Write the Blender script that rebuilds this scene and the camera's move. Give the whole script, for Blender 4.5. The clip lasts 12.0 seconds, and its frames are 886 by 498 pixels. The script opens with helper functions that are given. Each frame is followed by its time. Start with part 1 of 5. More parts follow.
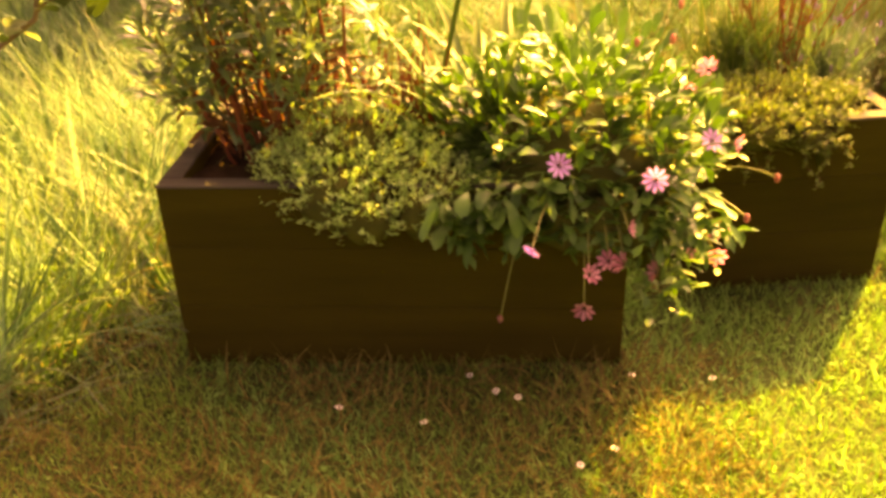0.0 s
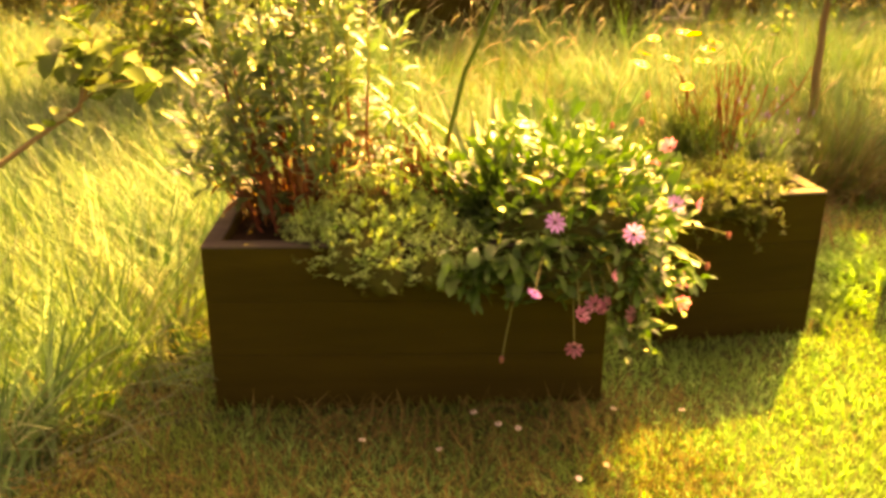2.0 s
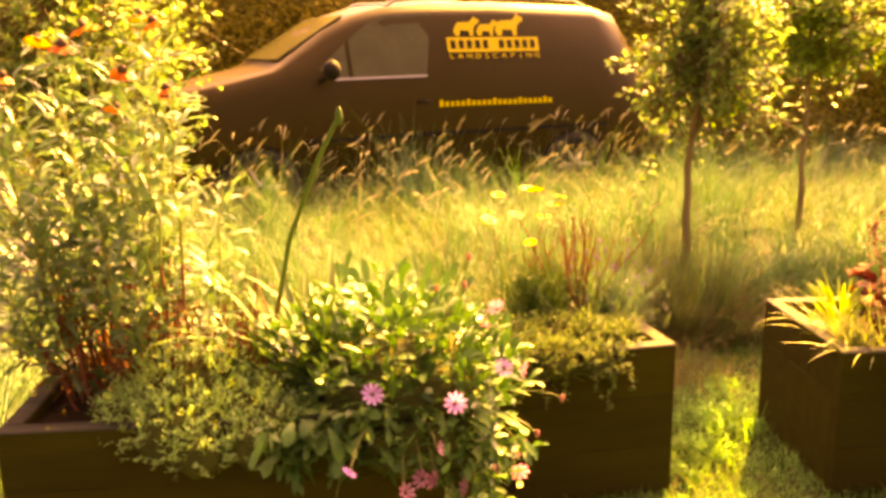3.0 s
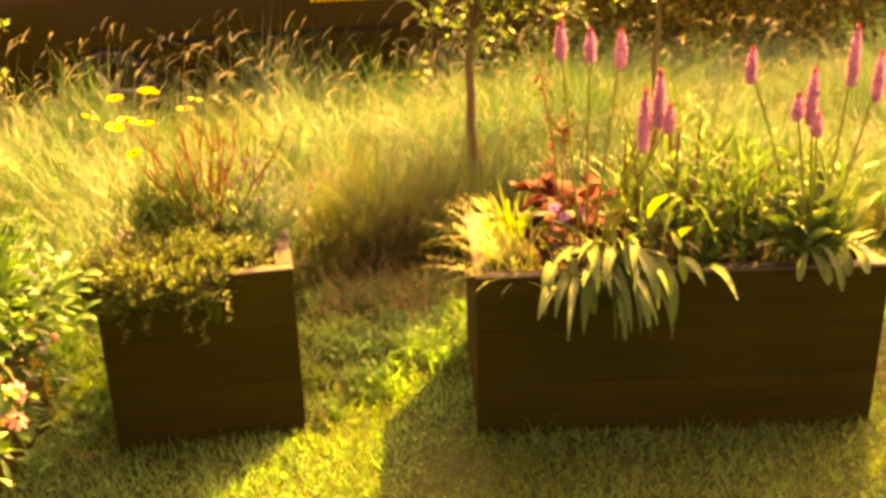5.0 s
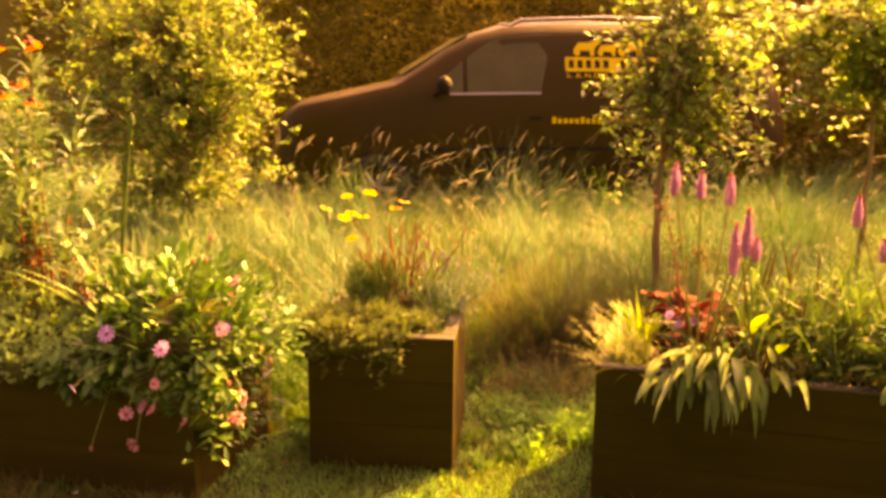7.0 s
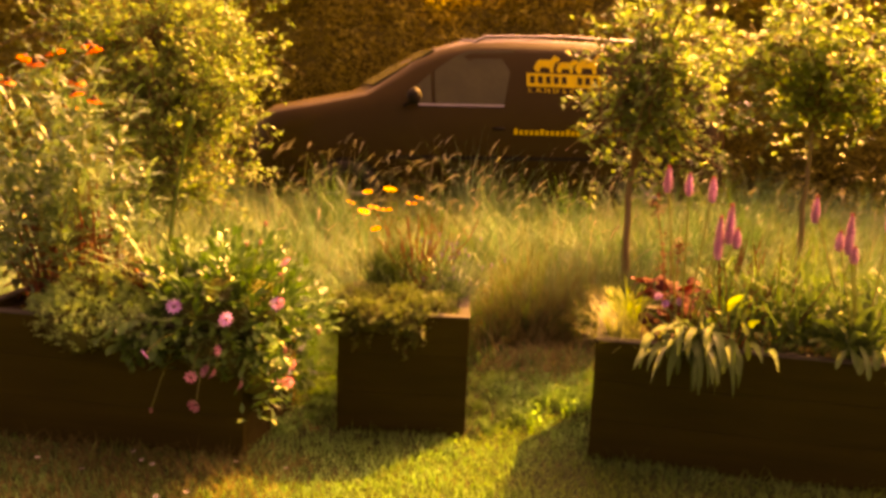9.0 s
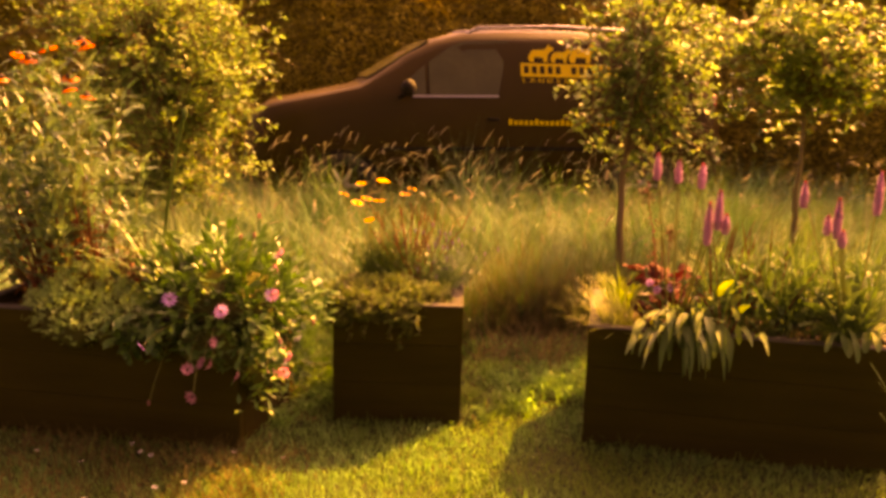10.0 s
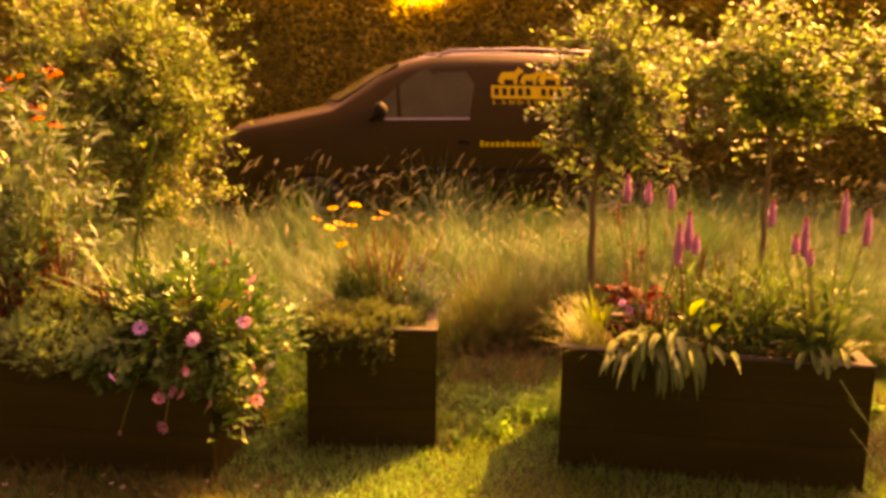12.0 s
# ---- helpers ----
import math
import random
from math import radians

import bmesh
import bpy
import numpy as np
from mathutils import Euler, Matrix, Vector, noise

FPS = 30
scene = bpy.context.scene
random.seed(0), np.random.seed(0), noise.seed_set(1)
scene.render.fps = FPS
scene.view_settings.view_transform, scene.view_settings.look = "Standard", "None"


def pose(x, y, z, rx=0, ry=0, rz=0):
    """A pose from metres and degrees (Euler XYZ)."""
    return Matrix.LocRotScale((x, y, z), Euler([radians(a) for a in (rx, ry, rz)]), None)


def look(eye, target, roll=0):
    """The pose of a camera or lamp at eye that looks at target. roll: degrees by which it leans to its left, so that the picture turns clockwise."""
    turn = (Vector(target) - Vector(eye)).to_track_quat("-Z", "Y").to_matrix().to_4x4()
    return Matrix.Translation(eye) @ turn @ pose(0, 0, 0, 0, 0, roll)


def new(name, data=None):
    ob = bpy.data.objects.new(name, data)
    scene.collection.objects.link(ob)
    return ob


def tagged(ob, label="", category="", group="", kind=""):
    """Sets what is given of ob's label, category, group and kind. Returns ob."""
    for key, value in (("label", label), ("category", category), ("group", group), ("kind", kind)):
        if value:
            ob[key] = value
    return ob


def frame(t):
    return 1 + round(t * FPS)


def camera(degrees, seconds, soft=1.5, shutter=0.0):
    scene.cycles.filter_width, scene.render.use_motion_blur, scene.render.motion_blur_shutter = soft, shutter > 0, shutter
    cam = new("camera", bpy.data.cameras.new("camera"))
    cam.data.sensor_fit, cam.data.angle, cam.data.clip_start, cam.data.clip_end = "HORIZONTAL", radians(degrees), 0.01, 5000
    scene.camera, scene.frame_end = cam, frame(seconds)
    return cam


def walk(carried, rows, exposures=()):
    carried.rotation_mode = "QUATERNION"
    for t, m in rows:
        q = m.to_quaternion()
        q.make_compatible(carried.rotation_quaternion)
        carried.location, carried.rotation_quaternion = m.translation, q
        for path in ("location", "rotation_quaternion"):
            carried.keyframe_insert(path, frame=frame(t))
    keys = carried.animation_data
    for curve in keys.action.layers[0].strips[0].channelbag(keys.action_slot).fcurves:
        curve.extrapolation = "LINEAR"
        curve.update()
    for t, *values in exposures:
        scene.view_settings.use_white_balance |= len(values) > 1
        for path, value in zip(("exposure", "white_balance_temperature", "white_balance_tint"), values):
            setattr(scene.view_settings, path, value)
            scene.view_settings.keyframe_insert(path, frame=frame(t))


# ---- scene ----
cam = camera(53.0, 12.0, soft=3.5)
PATH = [
    (0, (-1.543, -2.375, 1.431), (-1.755, -0.638, 0.463), -1.9),
    (0.5, (-1.526, -2.542, 1.428), (-1.745, -0.755, 0.557), -1.6),
    (1, (-1.65, -2.681, 1.436), (-1.857, -0.869, 0.615), -2.3),
    (1.5, (-1.743, -2.77, 1.446), (-1.732, -0.935, 0.65), 0.6),
    (2, (-1.729, -2.785, 1.447), (-1.785, -0.928, 0.708), -0.1),
    (2.4, (-1.688, -2.742, 1.448), (-1.566, -0.83, 0.875), 0.6),
    (2.5, (-1.663, -2.737, 1.466), (-1.559, -0.815, 0.922), -0.8),
    (2.7, (-1.574, -2.715, 1.498), (-1.491, -0.761, 1.077), -0.8),
    (4.3, (-0.661, -2.441, 1.361), (-0.574, -0.551, 0.715), -0.4),
    (4.5, (-0.553, -2.429, 1.382), (-0.475, -0.524, 0.778), -1.3),
    (5, (-0.125, -2.337, 1.401), (-0.098, -0.446, 0.752), -1.5),
    (5.5, (0.178, -2.253, 1.422), (0.477, -0.375, 0.803), -0.8),
    (6, (0.376, -2.198, 1.44), (0.464, -0.275, 0.897), -1.1),
    (6.5, (0.337, -2.61, 1.461), (-0.021, -0.7, 0.991), -0.1),
    (7, (0.305, -2.919, 1.516), (-0.244, -1.04, 1.105), 0.5),
    (7.2, (0.318, -3.038, 1.523), (-0.211, -1.151, 1.124), 1.1),
    (8.8, (0.049, -3.443, 1.52), (-0.343, -1.527, 1.103), 2.5),
    (9, (0.079, -3.454, 1.508), (-0.318, -1.531, 1.127), 2.2),
    (9.5, (0.099, -3.482, 1.498), (-0.316, -1.565, 1.105), 1.5),
    (10, (0.111, -3.48, 1.507), (-0.283, -1.56, 1.108), 1.4),
    (10.5, (0.111, -3.47, 1.504), (-0.263, -1.549, 1.095), 1.2),
    (11, (0.127, -3.467, 1.508), (-0.223, -1.529, 1.16), 1.1),
    (11.5, (0.133, -3.477, 1.507), (-0.222, -1.549, 1.112), 0.8),
    (12, (0.113, -3.48, 1.519), (-0.225, -1.54, 1.167), 0.9),
]
EXPOSURES = [
    (0, 2.72, 60000, 60), (1.0, 2.64, 60000, 53), (1.5, 2.62, 60000, 47), (2.5, 2.90, 60000, 63), (4.5, 2.68, 60000, 69), (5.5, 2.82, 60000, 58),
    (6.0, 2.82, 60000, 59), (6.5, 2.32, 60000, 75), (7.0, 2.34, 60000, 75), (9.0, 1.88, 60000, 82), (9.5, 1.70, 60000, 89), (12.0, 1.66, 60000, 92)]
walk(cam, [(t, look(eye, target, roll)) for t, eye, target, roll in PATH], EXPOSURES)

# ---------------------------------------------------------------- light
SUN_DIR = Vector((0.28, 0.53, 0.50)).normalized()      # towards the sun
world = bpy.data.worlds.new("sky_world")
scene.world = world
world.use_nodes = True
wn = world.node_tree
sky = wn.nodes.new("ShaderNodeTexSky")
sky.sky_type = "NISHITA"
sky.sun_disc = False
sky.sun_elevation = math.asin(SUN_DIR.z)
sky.air_density, sky.dust_density, sky.ozone_density = 0.3, 9.0, 0.0
sky.sun_rotation = math.atan2(SUN_DIR.x, SUN_DIR.y)
wn.links.new(sky.outputs[0], wn.nodes["Background"].inputs[0])
wn.nodes["Background"].inputs[1].default_value = 0.14
sun = new("sun", bpy.data.lights.new("sun", "SUN"))
sun.data.energy, sun.data.angle, sun.data.color = 5.0, radians(0.55), (1.0, 0.97, 0.22)
sun.rotation_euler = SUN_DIR.to_track_quat("Z", "Y").to_euler()


# ---------------------------------------------------------------- materials
def nodes_of(name):
    m = bpy.data.materials.new(name)
    m.use_nodes = True
    return m, m.node_tree.nodes, m.node_tree.links, m.node_tree.nodes["Principled BSDF"]


def mix_rgb(nodes, links, fac, a, b):
    mx = nodes.new("ShaderNodeMix")
    mx.data_type = "RGBA"
    for sock, val in ((0, fac), (6, a), (7, b)):
        if isinstance(val, bpy.types.NodeSocket):
            links.new(val, mx.inputs[sock])
        elif sock == 0:
            mx.inputs[0].default_value = val
        else:
            mx.inputs[sock].default_value = (*val, 1)
    return mx.outputs[2]


def noise_fac(nodes, links, scale, detail=4, lo=0.35, hi=0.65, stretch=None):
    tc = nodes.new("ShaderNodeTexCoord")
    mp = nodes.new("ShaderNodeMapping")
    links.new(tc.outputs["Object"], mp.inputs[0])
    if stretch:
        mp.inputs["Scale"].default_value = stretch
    nz = nodes.new("ShaderNodeTexNoise")
    nz.inputs["Scale"].default_value, nz.inputs["Detail"].default_value = scale, detail
    links.new(mp.outputs[0], nz.inputs["Vector"])
    mr = nodes.new("ShaderNodeMapRange")
    mr.inputs["From Min"].default_value, mr.inputs["From Max"].default_value = lo, hi
    links.new(nz.outputs["Fac"], mr.inputs["Value"])
    return mr.outputs[0], nz.outputs["Fac"]


def solid(name, c1, c2, scale=8, rough=0.7, metal=0.0, bump=0.0, stretch=None, spec=0.5, per_piece=False, coat=0.0):
    """A surface mottled between two colours at two scales, with fine relief."""
    m, n, l, p = nodes_of(name)
    big, _ = noise_fac(n, l, scale, 5, 0.3, 0.7, stretch)
    small, raw = noise_fac(n, l, scale * 9, 6, 0.3, 0.7, stretch)
    col = mix_rgb(n, l, big, c1, c2)
    mid = tuple((a + b) * 0.4 for a, b in zip(c1, c2))
    sm = n.new("ShaderNodeMath")
    sm.operation = "MULTIPLY"
    l.new(small, sm.inputs[0])
    sm.inputs[1].default_value = 0.5
    col = mix_rgb(n, l, sm.outputs[0], col, mid)
    if per_piece:
        oi = n.new("ShaderNodeObjectInfo")
        hsv = n.new("ShaderNodeHueSaturation")
        mr = n.new("ShaderNodeMapRange")
        mr.inputs["To Min"].default_value, mr.inputs["To Max"].default_value = 0.9, 1.12
        l.new(oi.outputs["Random"], mr.inputs["Value"])
        l.new(mr.outputs[0], hsv.inputs["Value"])
        l.new(col, hsv.inputs["Color"])
        col = hsv.outputs[0]
    l.new(col, p.inputs["Base Color"])
    p.inputs["Roughness"].default_value, p.inputs["Metallic"].default_value = rough, metal
    p.inputs["Specular IOR Level"].default_value = spec
    p.inputs["Coat Weight"].default_value = coat
    if bump:
        b = n.new("ShaderNodeBump")
        b.inputs["Strength"].default_value, b.inputs["Distance"].default_value = 0.6, bump
        l.new(raw, b.inputs["Height"])
        l.new(b.outputs[0], p.inputs["Normal"])
    return m


def leafy(name, c1, c2, trans=0.4, rough=0.45, spec=0.5, patch=0.0, c3=None, glow=1.6, hue=0.5):
    """Thin living tissue: colour varies leaf by leaf, and light passes through it."""
    m, n, l, p = nodes_of(name)
    geo = n.new("ShaderNodeNewGeometry")
    oi = n.new("ShaderNodeObjectInfo")
    add, wrap = n.new("ShaderNodeMath"), n.new("ShaderNodeMath")
    wrap.operation = "FRACT"
    l.new(geo.outputs["Random Per Island"], add.inputs[0])
    l.new(oi.outputs["Random"], add.inputs[1])
    l.new(add.outputs[0], wrap.inputs[0])
    col = mix_rgb(n, l, wrap.outputs[0], c1, c2)
    if c3:
        big, _ = noise_fac(n, l, patch, 3, 0.42, 0.62)
        col = mix_rgb(n, l, big, col, c3)
    l.new(col, p.inputs["Base Color"])
    p.inputs["Roughness"].default_value, p.inputs["Specular IOR Level"].default_value = rough, spec
    tr = n.new("ShaderNodeBsdfTranslucent")
    hsv = n.new("ShaderNodeHueSaturation")
    hsv.inputs["Saturation"].default_value, hsv.inputs["Value"].default_value = 1.06, glow
    hsv.inputs["Hue"].default_value = hue
    l.new(col, hsv.inputs["Color"])
    l.new(hsv.outputs[0], tr.inputs["Color"])
    mx = n.new("ShaderNodeMixShader")
    mx.inputs[0].default_value = trans
    l.new(p.outputs[0], mx.inputs[1])
    l.new(tr.outputs[0], mx.inputs[2])
    l.new(mx.outputs[0], n["Material Output"].inputs["Surface"])
    return m


M = {
    "ground": solid("turf_soil", (0.022, 0.052, 0.015), (0.042, 0.066, 0.022), 1.6, 0.95, bump=0.02, spec=0.1),
    "lawn": leafy("lawn_grass", (0.060, 0.170, 0.045), (0.16, 0.37, 0.14), 0.50, 0.65, 0.2, 1.3, (0.11, 0.21, 0.05), glow=2.0, hue=0.512),
    "meadow": leafy("meadow_grass", (0.022, 0.080, 0.026), (0.075, 0.232, 0.085), 0.26, 0.6, 0.25, 0.9, (0.08, 0.18, 0.045), glow=1.35, hue=0.512),
    "coarse": leafy("coarse_grass", (0.022, 0.080, 0.028), (0.050, 0.165, 0.060), 0.25, 0.6, 0.25, glow=1.3, hue=0.508),
    "pale": leafy("pale_grass", (0.064, 0.185, 0.088), (0.096, 0.240, 0.116), 0.25, 0.55, 0.3, glow=1.4, hue=0.51),
    "straw": leafy("dry_grass", (0.058, 0.108, 0.056), (0.128, 0.208, 0.115), 0.16, 0.6, 0.3),
    "thatch": leafy("dead_thatch", (0.085, 0.082, 0.036), (0.19, 0.172, 0.080), 0.18, 0.7, 0.2),
    "dry_strand": leafy("dry_turf_strands", (0.10, 0.092, 0.03), (0.18, 0.16, 0.055), 0.05, 0.7, 0.15),
    "seed": leafy("seed_heads", (0.24, 0.22, 0.16), (0.38, 0.35, 0.27), 0.22, 0.7, 0.2, glow=1.4),
    "plank": solid("black_stained_timber", (0.031, 0.0255, 0.004), (0.048, 0.0395, 0.0065), 3, 0.85, bump=0.004, stretch=(0.6, 6, 6), spec=0.1, per_piece=True),
    "rim": solid("worn_timber_edge", (0.045, 0.042, 0.034), (0.088, 0.084, 0.072), 4, 0.75, bump=0.003, stretch=(0.6, 5, 5), spec=0.12, per_piece=True),
    "soil": solid("potting_soil", (0.022, 0.014, 0.008), (0.046, 0.025, 0.014), 14, 0.95, bump=0.02, spec=0.1),
    "bark": solid("young_bark", (0.16, 0.105, 0.06), (0.26, 0.18, 0.11), 9, 0.85, bump=0.006, stretch=(1, 1, 0.35), spec=0.2),
    "twig": solid("brown_stem", (0.13, 0.075, 0.035), (0.20, 0.13, 0.06), 20, 0.7, spec=0.3),
    "red_stem": solid("red_brown_stem", (0.15, 0.035, 0.018), (0.25, 0.068, 0.032), 20, 0.6, spec=0.3),
    "withered": leafy("withered_leaves", (0.10, 0.045, 0.018), (0.19, 0.09, 0.035), 0.2, 0.7, 0.2),
    "stem": leafy("green_stem", (0.13, 0.17, 0.05), (0.20, 0.22, 0.07), 0.15, 0.5),
    "tree": leafy("fruit_tree_leaves", (0.085, 0.165, 0.05), (0.18, 0.285, 0.10), 0.42, 0.5, 0.35, glow=1.5, hue=0.506),
    # sapling leaves, darker than the tree leaves: their shade is in the colour
    "apple": leafy("large_round_leaves_shaded", (0.035, 0.075, 0.022), (0.08, 0.15, 0.045), 0.14, 0.65, 0.12),
    "hedge": leafy("hedge_leaves", (0.28, 0.25, 0.07), (0.48, 0.42, 0.13), 0.55, 0.6, 0.25, glow=1.9),
    "hedge_core": solid("hedge_shade_core", (0.17, 0.145, 0.04), (0.27, 0.225, 0.065), 3, 0.95, bump=0.03, spec=0.1),
    "helen": leafy("lance_leaves", (0.038, 0.105, 0.042), (0.112, 0.208, 0.096), 0.26, 0.34, 0.5),
    "daisybush": leafy("daisy_bush_leaves", (0.026, 0.100, 0.025), (0.068, 0.195, 0.050), 0.17, 0.38, 0.35),
    "thyme": leafy("fine_needle_leaves", (0.17, 0.35, 0.13), (0.32, 0.56, 0.23), 0.36, 0.5, 0.4),
    "mat_green": leafy("creeping_mat_leaves", (0.050, 0.105, 0.030), (0.145, 0.225, 0.065), 0.32, 0.5, 0.4),
    "cushion": solid("cushion_shade_core", (0.05, 0.065, 0.02), (0.09, 0.10, 0.03), 30, 0.9, bump=0.02, spec=0.1),
    "lily": leafy("strap_leaves", (0.030, 0.085, 0.024), (0.075, 0.155, 0.048), 0.12, 0.5, 0.25),
    "primrose": leafy("long_drooping_leaves", (0.036, 0.092, 0.028), (0.105, 0.195, 0.068), 0.20, 0.65, 0.2),
    "filler": leafy("fine_border_leaves", (0.030, 0.085, 0.024), (0.095, 0.20, 0.065), 0.26, 0.6, 0.2),
    "gold": leafy("golden_grass", (0.16, 0.22, 0.065), (0.27, 0.33, 0.11), 0.28, 0.42, 0.5),
    "lime": leafy("lime_leaves", (0.15, 0.27, 0.05), (0.23, 0.37, 0.08), 0.34, 0.5, 0.3),
    "plum": leafy("plum_leaves", (0.055, 0.009, 0.010), (0.125, 0.020, 0.017), 0.14, 0.7, 0.08),
    "pink": leafy("pink_petals", (0.44, 0.20, 0.62), (0.60, 0.34, 0.78), 0.4, 0.5),
    "rose": leafy("rose_petals", (0.46, 0.13, 0.24), (0.60, 0.26, 0.38), 0.4, 0.5),
    "bud": leafy("closed_bud", (0.30, 0.12, 0.12), (0.40, 0.18, 0.16), 0.3, 0.5),
    "spike": leafy("pink_spike_florets", (0.35, 0.16, 0.32), (0.48, 0.28, 0.46), 0.35, 0.5),
    "spike_tip": leafy("red_spike_buds", (0.20, 0.03, 0.03), (0.30, 0.06, 0.05), 0.3, 0.5),
    "orange": leafy("orange_petals", (0.62, 0.10, 0.02), (0.72, 0.18, 0.03), 0.4, 0.5),
    "yellow": leafy("yellow_petals", (0.74, 0.35, 0.003), (0.82, 0.43, 0.008), 0.4, 0.5),
    "lavender": leafy("lavender_florets", (0.20, 0.12, 0.30), (0.32, 0.20, 0.42), 0.3, 0.6),
    "eye": solid("flower_eye", (0.05, 0.02, 0.02), (0.09, 0.04, 0.02), 60, 0.8),
    "white": leafy("white_petals", (0.75, 0.74, 0.68), (0.82, 0.80, 0.75), 0.3, 0.5),
    "paint": solid("dark_car_paint", (0.037, 0.023, 0.004), (0.046, 0.029, 0.005), 0.8, 0.42, spec=0.16, coat=0.0),
    "trim": solid("black_plastic", (0.014, 0.011, 0.008), (0.022, 0.017, 0.012), 20, 0.75, spec=0.2),
    "rail": solid("grey_metal_rail", (0.30, 0.29, 0.28), (0.38, 0.36, 0.34), 12, 0.35, 0.8),
    "tyre": solid("tyre_rubber", (0.015, 0.015, 0.015), (0.025, 0.024, 0.022), 25, 0.85, bump=0.004),
    "sign": solid("yellow_vinyl", (0.72, 0.50, 0.02), (0.78, 0.56, 0.03), 6, 0.45),
    "lamp": solid("headlamp_lens", (0.55, 0.55, 0.52), (0.62, 0.62, 0.60), 10, 0.12),
}


# ---------------------------------------------------------------- geometry helpers
class Geo:
    """Gathers vertices and faces and turns them into one mesh."""

    def __init__(self):
        self.v, self.f, self.n = [], [], 0

    def add(self, verts, faces):
        verts = np.asarray(verts, dtype=np.float32).reshape(-1, 3)
        faces = np.asarray(faces, dtype=np.int32)
        self.v.append(verts)
        self.f.append(faces + self.n)
        self.n += len(verts)
        return self

    def mesh(self, name, material, smooth=True):
        me = bpy.data.meshes.new(name)
        v = np.concatenate(self.v)
        loops = np.concatenate([f.ravel() for f in self.f])
        sizes = np.concatenate([np.full(len(f), f.shape[1], dtype=np.int32) for f in self.f])
        me.vertices.add(len(v))
        me.vertices.foreach_set("co", v.ravel())
        me.loops.add(len(loops))
        me.loops.foreach_set("vertex_index", loops)
        me.polygons.add(len(sizes))
        me.polygons.foreach_set("loop_start", np.concatenate(([0], np.cumsum(sizes)[:-1])).astype(np.int32))
        me.polygons.foreach_set("use_smooth", np.full(len(sizes), smooth))
        me.update(calc_edges=True)
        me.validate()
        me.materials.append(material)
        return me


PROFILES = {
    "grass": lambda s: 1 - 0.92 * s ** 1.6,
    "lance": lambda s: np.clip(np.sin(np.pi * np.clip(s, 0, 1) ** 0.8) ** 0.8, 0.10, 1),
    "oval": lambda s: np.clip(np.sin(np.pi * s ** 1.15) ** 0.6, 0.10, 1),
    "spoon": lambda s: np.clip(0.10 + np.sin(np.pi * s ** 1.7) ** 0.7, 0.1, 1.05) * np.where(s >= 0.999, 0.35, 1),
    "tongue": lambda s: np.clip((0.22 + 0.85 * np.sin(np.pi * np.clip(s, 0, 1) ** 1.25 * 0.5)) * np.sqrt(np.clip(1 - ((s - 0.62) / 0.40).clip(0, 1) ** 2.2, 0.0, 1)), 0.05, 1),
    "strap": lambda s: np.clip(1.15 * (1 - s ** 4), 0.06, 1),
}


def ribbons(g, base, az, length, lean, curl, width, seg=4, shape="grass", fold=0.0, twist=0.0, rng=None):
    """Many thin blades at once: each starts at base, leans by lean from the upright towards az, and bends by curl along its length."""
    base = np.asarray(base, float).reshape(-1, 3)
    n = len(base)
    az, length, lean, curl, width = (np.broadcast_to(np.asarray(a, float), (n,)) for a in (az, length, lean, curl, width))
    s = np.linspace(0, 1, seg + 1)
    phi = lean[:, None] + curl[:, None] * (s[None, :-1] + 0.5 / seg)
    step = (length / seg)[:, None]
    hor = np.concatenate((np.zeros((n, 1)), np.cumsum(np.sin(phi) * step, 1)), 1)
    ver = np.concatenate((np.zeros((n, 1)), np.cumsum(np.cos(phi) * step, 1)), 1)
    ca, sa = np.cos(az)[:, None], np.sin(az)[:, None]
    mid = np.stack((base[:, :1] + hor * ca, base[:, 1:2] + hor * sa, base[:, 2:3] + ver), 2)
    side = np.stack((-np.sin(az), np.cos(az), np.zeros(n)), 1)
    if rng is not None and twist:
        tw = rng.normal(0, twist, n)
        up = np.stack((np.cos(az) * np.cos(lean), np.sin(az) * np.cos(lean), -np.sin(lean)), 1)
        side = side * np.cos(tw)[:, None] + up * np.sin(tw)[:, None]
    w = (PROFILES[shape](s)[None, :] * width[:, None] * 0.5)[:, :, None]
    left, right = mid + side[:, None, :] * w, mid - side[:, None, :] * w
    if fold:
        nrm = np.stack((-np.cos(phi) * ca, -np.cos(phi) * sa, np.sin(phi)), 2)
        nrm = np.concatenate((nrm, nrm[:, -1:]), 1)
        left, right = left + nrm * w * fold, right + nrm * w * fold
        rows = np.stack((left, mid, right), 2)
        k = 3
    else:
        rows = np.stack((left, right), 2)
        k = 2
    verts = rows.reshape(-1, 3)
    one = []
    for i in range(seg):
        for j in range(k - 1):
            a = i * k + j
            one.append((a, a + 1, a + k + 1, a + k))
    faces = (np.array(one)[None] + (np.arange(n) * (seg + 1) * k)[:, None, None]).reshape(-1, 4)
    return g.add(verts, faces)


